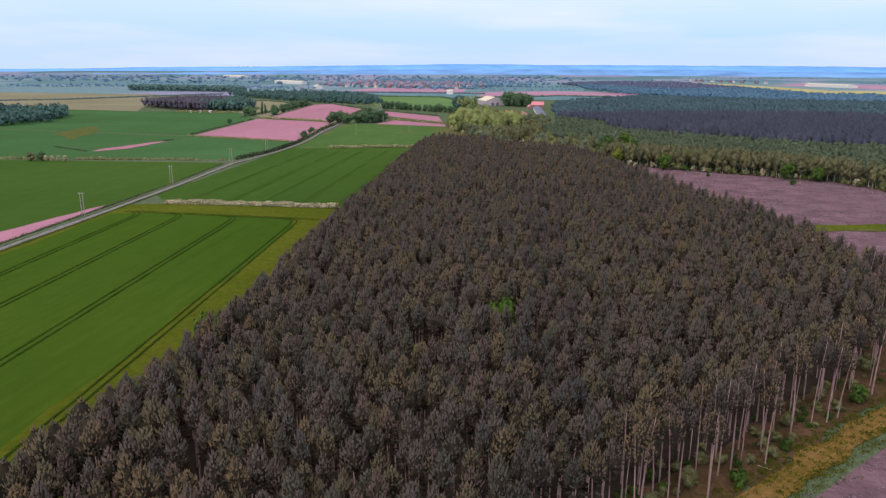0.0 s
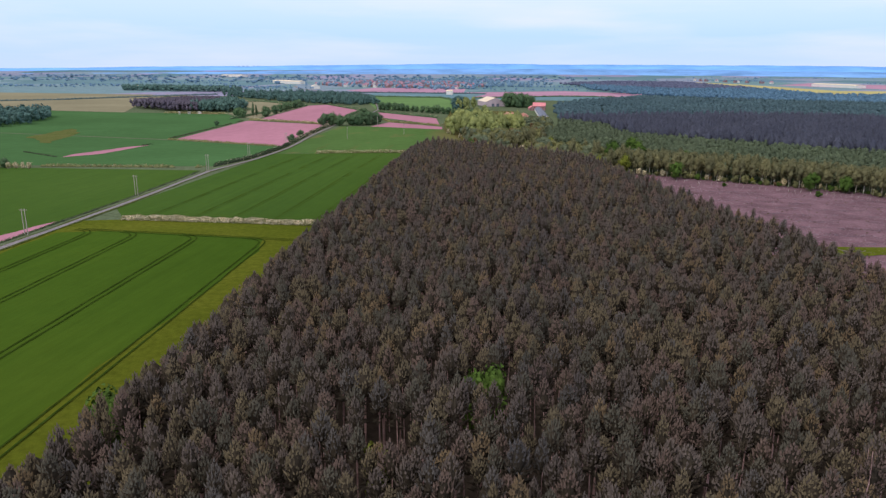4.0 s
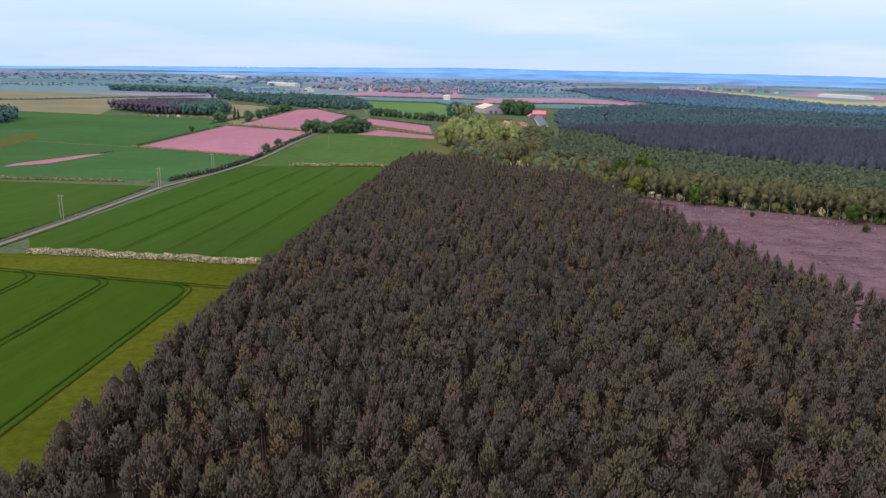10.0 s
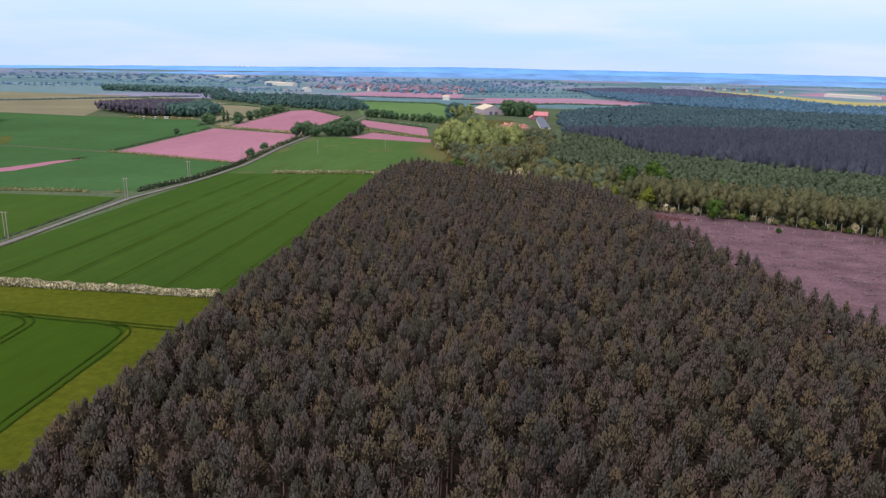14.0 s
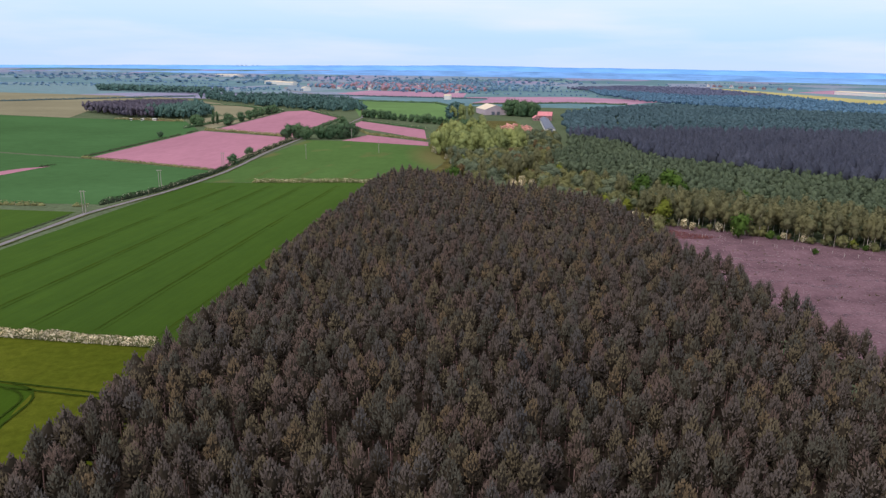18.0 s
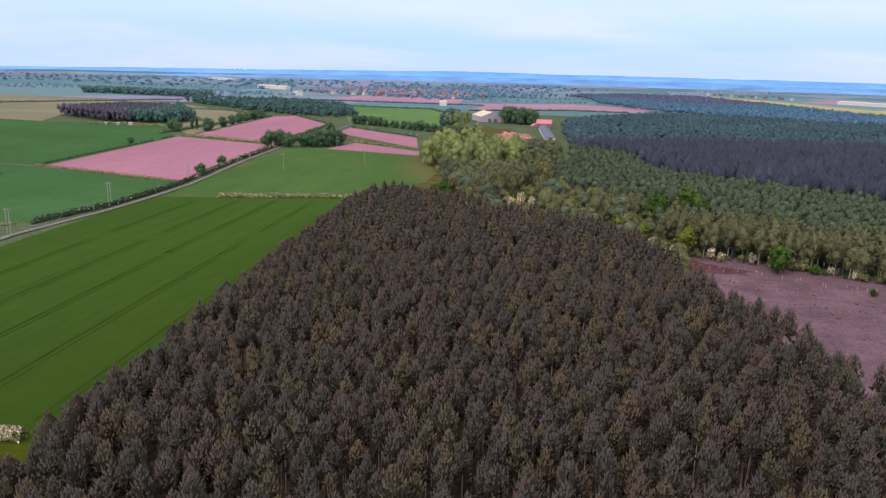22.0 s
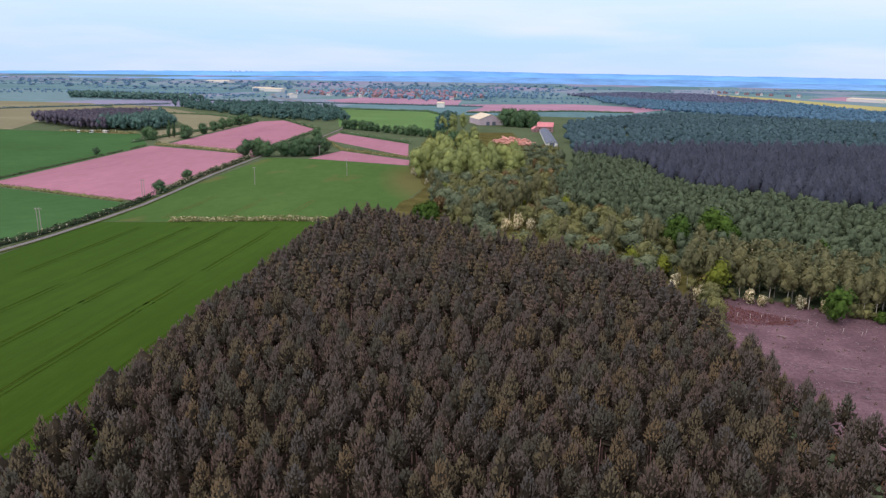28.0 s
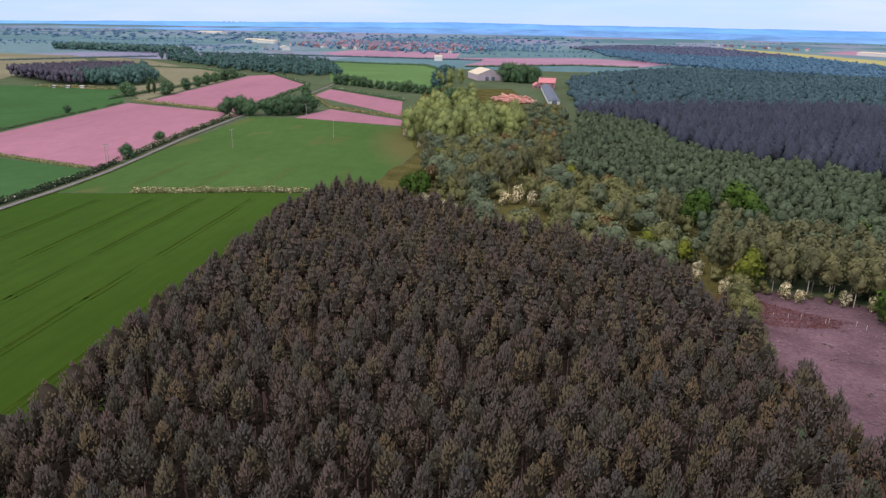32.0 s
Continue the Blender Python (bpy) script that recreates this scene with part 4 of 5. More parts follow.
v, f, t = scatter(P_TRUNK, xy[rest], p_yaw[rest], p_s[rest], p_z[rest], R_P.randint(0, 3, len(rest)))
tagged(new("pine_trunks", mesh_np("pine_trunks", v, f, [M_BARK])), "slender pinkish pine trunks within the plantation", "pine trunks", kind="stuff")


# ---- broadleaf trees ----
def tree_kind(name, leaf, ht, rad, low, lobes, per_lobe, size, label, category="tree", bark=None, seed=1, variants=3, trunk_r=0.25, blossom=0.0):
    """Templates of one kind of tree: Empties with trunk, limbs and crown, waiting to be copied."""
    out = []
    for k in range(variants):
        r = rs(seed * 31 + k)
        crown = leaf_crown(seed * 17 + k, ht, rad, low, lobes, per_lobe, size * 1.2, 0.6 if leaf == "blossom" else 0.7, 0.25, 6)
        limbs = []
        tv, tf = trunk_np(low + (ht - low) * 0.6, trunk_r, trunk_r * 0.35, 6, 0.5, seed + k)
        for j in range(4 if trunk_r > 0.2 else 0):
            a = r.rand() * 6.28
            lv, lf = trunk_np((ht - low) * 0.55, trunk_r * 0.45, trunk_r * 0.12, 4, 0.3, seed + j)
            b = math.radians(25 + 25 * r.rand())
            x, z = lv[:, 0] * math.cos(b) + lv[:, 2] * math.sin(b), -lv[:, 0] * math.sin(b) + lv[:, 2] * math.cos(b)
            lv = np.stack([x * math.cos(a) - lv[:, 1] * math.sin(a), x * math.sin(a) + lv[:, 1] * math.cos(a), z + low * (0.75 + 0.2 * r.rand())], 1)
            limbs.append((lv, lf))
        out.append((mesh_np("trunk", *join([(tv, tf)] + limbs), [bark or M_TRUNK], None, True), mesh_np("crown", *crown, [M_LEAF[leaf], M_LEAF["scrub"]], (r.rand(len(crown[1])) < 0.4).astype(int) if leaf == "blossom" else None, True)))
    return {"name": name, "label": label, "category": category, "meshes": out, "first": {}}


def plant(kind, x, y, s=1.0, sz=None, yaw=None, group="", label=""):
    k = int(abs(x * 7.3 + y * 3.1)) % len(kind["meshes"])
    m = pose(x, y, 0, 0, 0, yaw if yaw is not None else (x * 37.7 + y * 11.3) % 360)
    if k not in kind["first"]:
        root = tagged(new(kind["name"]), kind["label"], kind["category"], group)
        tme, cme = kind["meshes"][k]
        child("trunk", tme, root)
        child("crown", cme, root)
        root.matrix_basis = m
        kind["first"][k] = root
        ob = root
    else:
        ob = copy_thing(kind["first"][k], m)
    ob.scale = (s, s, sz or s)
    if label:
        ob["label"] = label
    if group:
        ob["group"] = group
    return ob


OAK = tree_kind("oak_tree", "oak", 10.0, 5.2, -0.3, 12, 80, 0.45, "dark green rounded hedgerow oak", "tree", None, 2)
BRIGHT = tree_kind("broadleaf_tree", "bright", 10, 4.0, 0.8, 8, 56, 0.6, "fresh bright green broadleaf tree", "tree", None, 3)
POPLAR = tree_kind("poplar_tree", "poplar", 17.0, 4.6, 0.2, 9, 100, 0.42, "tall yellow-green poplar with a dense upright crown", "poplar", None, 4)
YELLOW = tree_kind("young_tree", "yellow", 9, 3.4, 0.5, 7, 60, 0.55, "yellow-green young tree at the wood edge", "tree", None, 5)
BIRCH = tree_kind("birch_tree", "birch", 12.5, 2.4, 3.0, 8, 64, 0.36, "slender birch with pale trunk and olive leaves", "birch", M_BIRCH_BARK, 6, 4, 0.12)
SCRUB = tree_kind("scrub_willow", "scrub", 6.5, 3.4, 0.1, 7, 80, 0.42, "olive-brown rounded willow scrub", "bush", None, 7)
WILLOW = tree_kind("grey_willow", "willow", 7.5, 3.8, 0.1, 8, 80, 0.45, "grey-green rounded willow in the scrub", "bush", None, 12)
RUST = tree_kind("rusty_bush", "rust", 6.5, 2.6, 0.5, 6, 50, 0.65, "rust-brown leafing bush in the scrub", "bush", None, 8, 2)
MAY = tree_kind("hawthorn_tree", "blossom", 4.6, 1.8, 0.0, 7, 60, 0.38, "hawthorn covered in white may blossom", "hawthorn", None, 9)
BUSH = tree_kind("green_bush", "bright", 4.0, 2.0, 0.1, 5, 50, 0.55, "low green bush on rough ground", "bush", None, 10, 2)
CYPRESS = tree_kind("columnar_tree", "oak", 14, 1.6, 0.5, 8, 50, 0.6, "dark narrow columnar tree", "tree", None, 11, 1)

R_T = rs(31)
# broadleaf gaps within the pines
plant(BRIGHT, -4.6, 132.5, 0.9, 1.32)
plant(BRIGHT, -7.4, 134.5, 0.6, 1.15)
plant(SCRUB, -18, 115.5, 0.9, 1.1)
plant(BRIGHT, -60, 118, 0.85, 1.25)
plant(YELLOW, -18.5, 112, 0.6, 1.2)

# birch fringe along the cleared ground
fr = along([(42, 436), (62, 428), (88, 415), (114, 403), (152, 384), (172, 350), (190, 330)], 4.2)
for i, (x, y) in enumerate(fr):
    for row in range(3):
        q = R_T.rand(2) * 3
        plant(BIRCH, x + q[0] + row * 2.2, y + q[1] + row * 4.2, 0.85 + 0.4 * R_T.rand(), 0.8 + 0.3 * R_T.rand(), None, "birches along the clearing")
for i, (x, y) in enumerate(fr):
    if R_T.rand() < 0.6:
        u = R_T.rand()
        plant(BUSH if u < 0.2 else (YELLOW if u < 0.3 else SCRUB), x + R_T.rand() * 3, y - 1.5 + R_T.rand() * 3, 0.35 + 0.4 * R_T.rand(), None, None, "scrub at the wood edge")
for x, y in along([(46, 430), (62, 426), (88, 414), (114, 402), (152, 383), (172, 350)], 1.9):
    u = R_T.rand()
    plant(BUSH if u < 0.25 else (RUST if u < 0.4 else SCRUB), x + R_T.rand() * 3, y + R_T.rand() * 4, 0.14 + 0.3 * R_T.rand() ** 1.6, None, None, "scrub at the wood edge")
for x, y, s in ((40, 441, 0.9), (45, 424, 0.9), (43, 427, 0.8), (38, 434, 0.8), (46, 432, 0.9), (57, 427, 0.9), (59.5, 425, 0.7), (69, 424, 0.85), (74.5, 422, 0.8), (96, 412, 0.8), (108, 407, 0.75), (124, 401, 0.9), (132, 397, 0.75), (139, 395, 0.6), (90, 416, 0.6), (115, 405, 0.6), (68, 471, 1.35), (52, 452, 0.9),
                (-40, 499, 0.9), (-37, 494, 0.7), (-27, 486, 1.0), (-23, 484, 0.9), (-31, 489, 1.0), (-8, 506, 1.45), (-3, 504, 1.3), (-13, 503, 1.2), (-16, 494, 0.6), (-75, 648, 1.0), (-72, 641, 0.9), (-61, 612, 0.8), (-15, 560, 0.8), (0, 585, 0.7), (160, 372, 0.9)):
    plant(MAY, x, y, s, None, None, "flowering hawthorns")
for x, y, s in ((49, 432, 1.15), (36, 445, 0.9), (29, 452, 0.9), (100, 440, 0.9), (72, 470, 0.8)):
    plant(YELLOW, x, y, s)
for x, y, s in ((48, 487, 1.25), (61.5, 492, 1.45), (66, 487, 1.0), (74, 414.5, 0.95), (-43, 508, 1.0), (-48, 512, 0.8), (132, 388, 0.9), (146, 384, 0.8), (90, 470, 0.9)):
    plant(BRIGHT, x, y, s)
plant(BUSH, 94, 395, 0.5)
plant(BUSH, 130, 372, 0.7)
for i in range(110):
    u = R_T.rand() * 5
    x, y = front[int(u)] + (front[int(u) + 1] - front[int(u)]) * (u % 1) + np.array([-1.5, 1.5]) * (0.3 + 4.0 * R_T.rand())
    plant(BUSH if R_T.rand() < 0.4 else SCRUB, x, y, 0.12 + 0.26 * R_T.rand() ** 1.5, None, None, "undergrowth at the pine edge")
plant(BUSH, 59, 122, 0.8)
plant(BUSH, 41, 103, 0.5)
plant(BUSH, 31, 92, 0.6)
plant(BUSH, 70, 120, 0.4)
for x, y in along([(36, 386), (39, 404), (42, 420), (46, 432)], 2.6):
    u = R_T.rand()
    plant(RUST if u < 0.15 else (BIRCH if u < 0.4 else SCRUB), x + R_T.rand() * 5, y + R_T.rand() * 4, 0.55 + 0.35 * R_T.rand(), None, None, "scrub at the wood edge")
# scrub belt between pines and woods
sp = planted([(-58, 600), (-42, 515), (-20, 470), (5, 440), (34, 440), (46, 450), (40, 500), (15, 545), (0, 600), (-18, 640)], 7.2, 41, 0.4)
for x, y in sp:
    if -20 < x < 0 and 470 < y < 506:
        continue
    u = R_T.rand()
    plant(RUST if u < 0.06 else (WILLOW if u < 0.26 else (YELLOW if u < 0.30 else (BIRCH if u < 0.42 else SCRUB))), x, y, 0.85 + 0.55 * R_T.rand(), None, None, "scrub behind the pines")
# poplars
for x, y in planted([(-80, 652), (-57, 613), (-36, 618), (-12, 648), (-12, 700), (-74, 705)], 10.5, 42, 0.34):
    plant(POPLAR, x, y, 0.85 + 0.35 * R_T.rand(), 0.78 + 0.3 * R_T.rand(), None, "poplar belt")
for x, y in planted([(-74, 712), (-30, 705), (-46, 770), (-60, 900), (-84, 900), (-82, 760)], 12.0, 44, 0.42):
    plant(POPLAR if R_T.rand() < 0.55 else OAK, x, y, 0.7 + 0.35 * R_T.rand(), 0.55 + 0.3 * R_T.rand(), None, "trees behind the poplars")
for x, y in planted([(-14, 640), (-4, 615), (14, 640), (16, 700), (12, 800), (-8, 790), (-14, 720)], 8.5, 45, 0.42):
    u = R_T.rand()
    plant(RUST if u < 0.12 else (WILLOW if u < 0.45 else SCRUB), x, y, 0.75 + 0.4 * R_T.rand(), None, None, "scrub by the yard")
for x, y in planted([(-50, 1040), (-10, 1035), (-8, 1070), (-48, 1080)], 11, 43, 0.3):
    plant(OAK, x, y, 1.3 + 0.3 * R_T.rand(), 1.6 + 0.4 * R_T.rand(), None, "trees by the barns", "tall dark green broadleaf tree beside the barns")
for x, y in ((-92, 985), (-96, 1000), (-85, 1010), (-100, 960)):
    plant(POPLAR, x, y, 1.0, 0.95, None, "poplars by the barns")
# hedgerow trees round the pink fields
for x, y, s in ((-183, 555, 0.66), (-190, 596, 0.6), (-203, 706, 1.2), (-196, 712, 1.25), (-188, 708, 1.1), (-178, 712, 1.1), (-170, 715, 1.2), (-164, 720, 1.3), (-160, 730, 1.2), (-158, 742, 1.1), (-172, 728, 1.1), (-196, 845, 0.9), (-178, 790, 0.9),
                (-304, 690, 0.5), (-328, 800, 1.1), (-334, 808, 1.0), (-322, 795, 0.9), (-302, 812, 1.1), (-305, 822, 1.1), (-309, 860, 1.0), (-312, 890, 1.0), (-315, 915, 1.1), (-318, 940, 1.0), (-320, 965, 1.1), (-322, 990, 1.1)):
    plant(OAK, x, y, s)
plant(CYPRESS, -318, 815, 1.1)
plant(CYPRESS, -316, 820, 0.9)
for x, y in along([(-205, 960), (-92, 876)], 8.5):
    plant(OAK, x + R_T.rand() * 3, y + R_T.rand() * 4, 0.75 + 0.35 * R_T.rand(), None, None, "tree belt by the light green field")
plant(SCRUB, -305, 398, 0.8)
plant(OAK, -299, 400, 0.6)
for x, y in ((-292, 400), (-288, 401), (-284, 400), (-296, 399)):
    plant(MAY, x, y, 0.8)


# ---- woods that nobody could count ----
GLADES = [(48, 487, 6.5), (61.5, 492, 7.5), (68, 470, 5.0), (49, 432, 4.5), (74, 414.5, 5.0), (58, 478, 4.0), (47, 478, 4.0)]


def wood(name, poly, step, seed, leaf, ht, rad, low, lobes, per, size, label, category="wood", turn=0.2, hts=0.25, far_off=False):
    r = rs(seed)
    q = planted(poly, step, seed, 0.4, turn)
    for x, y, d in GLADES:
        q = q[np.hypot(q[:, 0] - x, q[:, 1] - y) > d]
    n = len(q)
    if lobes:
        temps = [leaf_crown(seed + 50 + k, ht, rad, low, lobes, per, size * (0.9 if far_off else 1.15), 0.9 if far_off else 0.76, 0.5, 5, 0.16 if far_off else 0.36) for k in range(5)]
    else:
        temps = [pine_crown(seed + 50 + k, 5, 4, 18, ht, low, rad, size * 1.4, size * 0.9, 0.6, 0.8) for k in range(4)]
    v, f, t = scatter(temps, q, r.rand(n) * 6.28, 0.8 + 0.45 * r.rand(n), 1 - hts / 2 + hts * r.rand(n), r.randint(0, len(temps), n))
    return tagged(new(name, mesh_np(name, v, f, [M_LEAF[leaf]], None, True)), label, category, kind="stuff")


YOUNG = [(0, 600), (20, 640), (22, 735), (60, 690), (65, 622), (79, 594), (104, 578), (124, 558), (152, 542), (190, 515), (300, 478), (400, 444), (400, 290), (230, 320), (178, 352), (158, 386), (118, 408), (90, 420), (60, 436), (46, 452), (40, 505), (16, 548)]
wood("young_wood", YOUNG, 4.5, 51, "young", 9.5, 2.9, 0.3, 3, 22, 0.52, "green young mixed woodland with rounded crowns", turn=0.3)
wood("birch_wood", [(44, 452), (62, 440), (90, 426), (118, 414), (156, 394), (170, 410), (120, 440), (80, 462), (50, 480)], 5.0, 52, "birch", 11, 2.4, 2.0, 4, 30, 0.6, "olive birch woodland behind the clearing")
DARK = [(22, 738), (62, 694), (68, 626), (81, 599), (106, 583), (126, 563), (154, 547), (193, 520), (303, 483), (480, 436), (700, 640), (600, 745), (470, 762), (250, 803), (184, 801), (101, 781), (26, 756)]
wood("dark_wood", DARK, 6.1, 53, "dark", 13.0, 3.0, 3.0, 0, 7, 0.9, "dark purplish conifer plantation", "conifer wood", 0.5)
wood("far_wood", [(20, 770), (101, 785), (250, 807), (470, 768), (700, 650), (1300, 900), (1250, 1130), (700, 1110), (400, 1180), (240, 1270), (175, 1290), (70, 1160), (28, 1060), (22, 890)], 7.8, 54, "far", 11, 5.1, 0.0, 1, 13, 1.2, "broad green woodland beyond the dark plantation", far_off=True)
wood("distant_wood", [(120, 1700), (180, 1450), (245, 1330), (400, 1190), (700, 1120), (1000, 1250), (900, 1560), (640, 1430), (525, 1470), (505, 1785), (310, 1695), (110, 1995)], 10.5, 55, "farblue", 11, 6.2, 0.5, 1, 13, 1.5, "haze-blue woodland in the distance", far_off=True, hts=0.4)
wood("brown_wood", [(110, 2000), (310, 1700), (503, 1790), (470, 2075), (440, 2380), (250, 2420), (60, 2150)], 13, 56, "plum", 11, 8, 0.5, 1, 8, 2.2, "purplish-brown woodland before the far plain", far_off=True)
wood("copse", [(-536, 934), (-437, 868), (-410, 866), (-420, 960), (-453, 1030), (-500, 1020)], 4.6, 57, "maroon", 14, 3.6, 0.3, 2, 18, 0.9, "dark purplish copse of bare conifers", "copse", far_off=True, hts=0.08)
wood("copse", [(-425, 872), (-385, 868), (-366, 885), (-372, 925), (-440, 1020), (-415, 945)], 6.5, 58, "belt", 14, 4.6, 0.5, 4, 26, 1.0, "green broadleaf side of a copse", "copse")
wood("field_wood", [(-494, 612), (-486, 668), (-528, 772), (-800, 800), (-800, 560), (-560, 580)], 10, 59, "belt", 12, 5.6, 0.5, 3, 14, 2.0, "dark green wood among the fields", "wood")
wood("tree_belt", [(-245, 1045), (-232, 1085), (-300, 1250), (-400, 1320), (-560, 1330), (-570, 1290), (-420, 1150), (-375, 1105), (-310, 1065)], 10.5, 60, "belt", 10.0, 5.4, -0.2, 4, 22, 0.95, "dark green belt of field trees", "tree belt", hts=0.75)
wood("tree_belt", [(-900, 1500), (-620, 1440), (-600, 1500), (-900, 1570)], 12, 61, "belt", 12, 6, 0.5, 3, 16, 1.8, "distant belt of green trees", "tree belt", far_off=True)
wood("hedgerow_trees", [(-130, 1180), (-112, 1180), (-95, 960), (-108, 940)], 9, 62, "belt", 9, 4, 0.3, 4, 14, 1.5, "dark hedgerow beside the light green field", "hedgerow trees")
wood("village_trees", [(-620, 1900), (-200, 1660), (60, 2100), (-200, 2700), (-560, 2700)], 40, 63, "haze", 9, 6.5, 0.3, 3, 10, 2.0, "haze-blue trees among the village houses", "trees", far_off=True)
wood("distant_trees", [(-2600, 2400), (-700, 2000), (-640, 2700), (0, 2500), (300, 3000), (0, 3500), (-2400, 3300)], 100, 64, "haze", 6.5, 9, 0.3, 3, 12, 2.4, "scattered haze-blue trees far across the plain", "trees", 0.2, 0.6, True)

R_D = rs(71)
pts = []
for k in range(95):
    y0 = 1450 + 2300 * R_D.rand() ** 1.2
    x0 = (R_D.rand() - 0.5) * 1.7 * y0
    ln, sl = 120 + 420 * R_D.rand(), (R_D.rand() - 0.5) * 0.5
    if -650 < x0 < 60 and y0 < 1650 or 560 < x0 < 1000 and y0 < 3100:
        continue
    m = int(ln / 11)
    if R_D.rand() < 0.35:
        sl, ln = 2.0 + R_D.rand() * 2, ln * 0.5
    c = math.hypot(1, sl)
    for q in range(m):
        if R_D.rand() < 0.8:
            pts.append((x0 + q * 11 / c + R_D.rand() * 5, y0 + q * 11 * sl / c + R_D.rand() * 8))
q = np.array(pts)
q = q[~inside([(420, 2800), (490, 1400), (1000, 1500), (950, 2300), (700, 2800)], q)]
n = len(q)
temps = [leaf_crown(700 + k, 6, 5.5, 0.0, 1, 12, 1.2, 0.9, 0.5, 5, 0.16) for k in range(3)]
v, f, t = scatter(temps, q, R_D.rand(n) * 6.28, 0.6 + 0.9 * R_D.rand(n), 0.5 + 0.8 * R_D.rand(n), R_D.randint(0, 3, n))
tagged(new("distant_hedgerows", mesh_np("distant_hedgerows", v, f, [M_LEAF["haze"]], None, True)), "haze-blue hedgerows and tree lines far across the plain", "hedgerows", kind="stuff")


# ---- hedges ----
def hedge(pts, ht, wd, white, seed, label, leaf="hedge", dens=9.0, gaps=0.0):
    """A clipped or ragged hedge: leaf clumps over a low dark heart, with blossom where it flowers."""
    r = rs(seed)
    p = along(pts, 1.0)
    d = np.gradient(p, axis=0)
    d /= np.linalg.norm(d, axis=1)[:, None]
    s = np.stack([-d[:, 1], d[:, 0]], 1)
    wave = 0.72 + 0.5 * np.interp(np.arange(len(p)), np.arange(0, len(p) + 6, 3), r.rand(len(np.arange(0, len(p) + 6, 3))))
    live = np.interp(np.arange(len(p)), np.arange(0, len(p) + 14, 7), r.rand(len(np.arange(0, len(p) + 14, 7)))) >= gaps
    n = int(len(p) * dens * 1.7)
    i = r.randint(0, len(p), n)
    i = i[live[i]]
    n = len(i)
    a = r.rand(n) * math.pi
    h = ht * wave[i]
    q = np.sqrt(0.55 + 0.5 * r.rand(n))
    P = np.column_stack([p[i] + s[i] * (np.cos(a) * wd / 2 * q)[:, None] + d[i] * (r.rand(n, 1) - 0.5), np.sin(a) ** 0.7 * h * q + 0.1])
    O = np.column_stack([s[i] * np.cos(a)[:, None], np.sin(a)])
    w = r.rand(n) < white
    root = tagged(new("hedge"), label, "hedge")
    size = 0.17 * ht + 0.10
    cv, cf = [], []
    step = 3
    for k in range(0, len(p) - step, step):
        if not live[k]:
            continue
        b = np.array([*p[k], 0.0])
        c = ball((0, 0, 0), 1.0, 1.0, 6, r)
        vv = c[0] * np.array([wd * 0.40, 2.1, ht * wave[k] * 0.8])
        vv = np.stack([vv[:, 0] * s[k, 0] + vv[:, 1] * d[k, 0], vv[:, 0] * s[k, 1] + vv[:, 1] * d[k, 1], np.maximum(vv[:, 2], -0.05)], 1) + b
        cv.append((vv, c[1]))
    child("foliage", mesh_np("foliage", *join([clumps(P[~w], O[~w], size, r)] + cv), [M_LEAF[leaf]]), root)
    if white > 0:
        child("blossom", mesh_np("blossom", *clumps(P[w], O[w], size * 0.85, r), [M_LEAF["blossom"]]), root, "creamy white may blossom")
    return root


hedge([(-155, 280.5), (-120, 281.5), (-80, 281.5)], 1.9, 2.0, 0.62, 71, "tall hawthorn hedge thick with white may blossom", "scrub", 70)
hedge([(-153, 492), (-125, 499), (-98, 506), (-84, 507)], 2.1, 2.2, 0.34, 72, "low hawthorn hedge with patches of white blossom", "scrub", 15, 0.12)
hedge([(-500, 385), (-331, 404), (-260, 411), (-187, 419)], 1.8, 2.0, 0.12, 73, "low ragged olive hedge across the fields", "scrub", 8, 0.2)
hedge([(-184, 424), (-178, 458), (-177, 487), (-178, 522), (-181, 545)], 2.3, 2.2, 0.10, 74, "dark trimmed hedge along the lane", "hedge", 12)
hedge([(-182, 552), (-190, 617), (-197, 700)], 2.6, 2.4, 0.34, 75, "dark lane hedge with some white blossom", "hedge", 12)
hedge([(-174.5, 160), (-174, 205), (-176, 265), (-178, 322), (-184, 405)], 0.7, 1.2, 0.0, 76, "low dark grass bank beside the lane", "hedge", 6)
hedge([(-284, 560), (-230, 544), (-184, 529)], 1.6, 2.4, 0.0, 77, "low olive field hedge below the pink soil", "scrub", 8)
hedge([(-286, 563), (-303, 752)], 1.2, 1.6, 0.0, 78, "thin dark hedge edging the pink field", "hedge", 6, 0.15)
hedge([(-299, 760), (-250, 742), (-205, 719)], 2.4, 2.8, 0.30, 79, "thick olive hedge between two pink fields", "scrub", 9)
hedge([(-325, 770), (-324, 1030)], 2.6, 3.0, 0.1, 80, "hedge with trees beside the pink field", "oak", 7)
hedge([(-302, 1058), (-222, 936), (-204, 722)], 2.6, 3.0, 0.15, 81, "field hedge edging the pink field", "oak", 7)
hedge([(-188, 838), (-150, 762), (-90, 724)], 2.2, 2.6, 0.12, 82, "olive hedge between pink strips", "scrub", 8)
hedge([(-192, 910), (-108, 826)], 2.4, 3.0, 0.15, 83, "hedge below a belt of trees", "oak", 7)
hedge([(-440, 846), (-400, 848), (-360, 842)], 2.4, 3.0, 0.25, 84, "flowering hedge beside a yard", "scrub", 8)
hedge([(-1100, 850), (-760, 1100), (-640, 1300), (-600, 1350)], 3.0, 5.0, 0.05, 85, "far dark hedge across pale stubble", "far", 4)
hedge([(-320, 1324), (-171, 1304), (-118, 1172)], 3.0, 4.0, 0.0, 86, "dark far hedge beyond the light green field", "oak", 4)
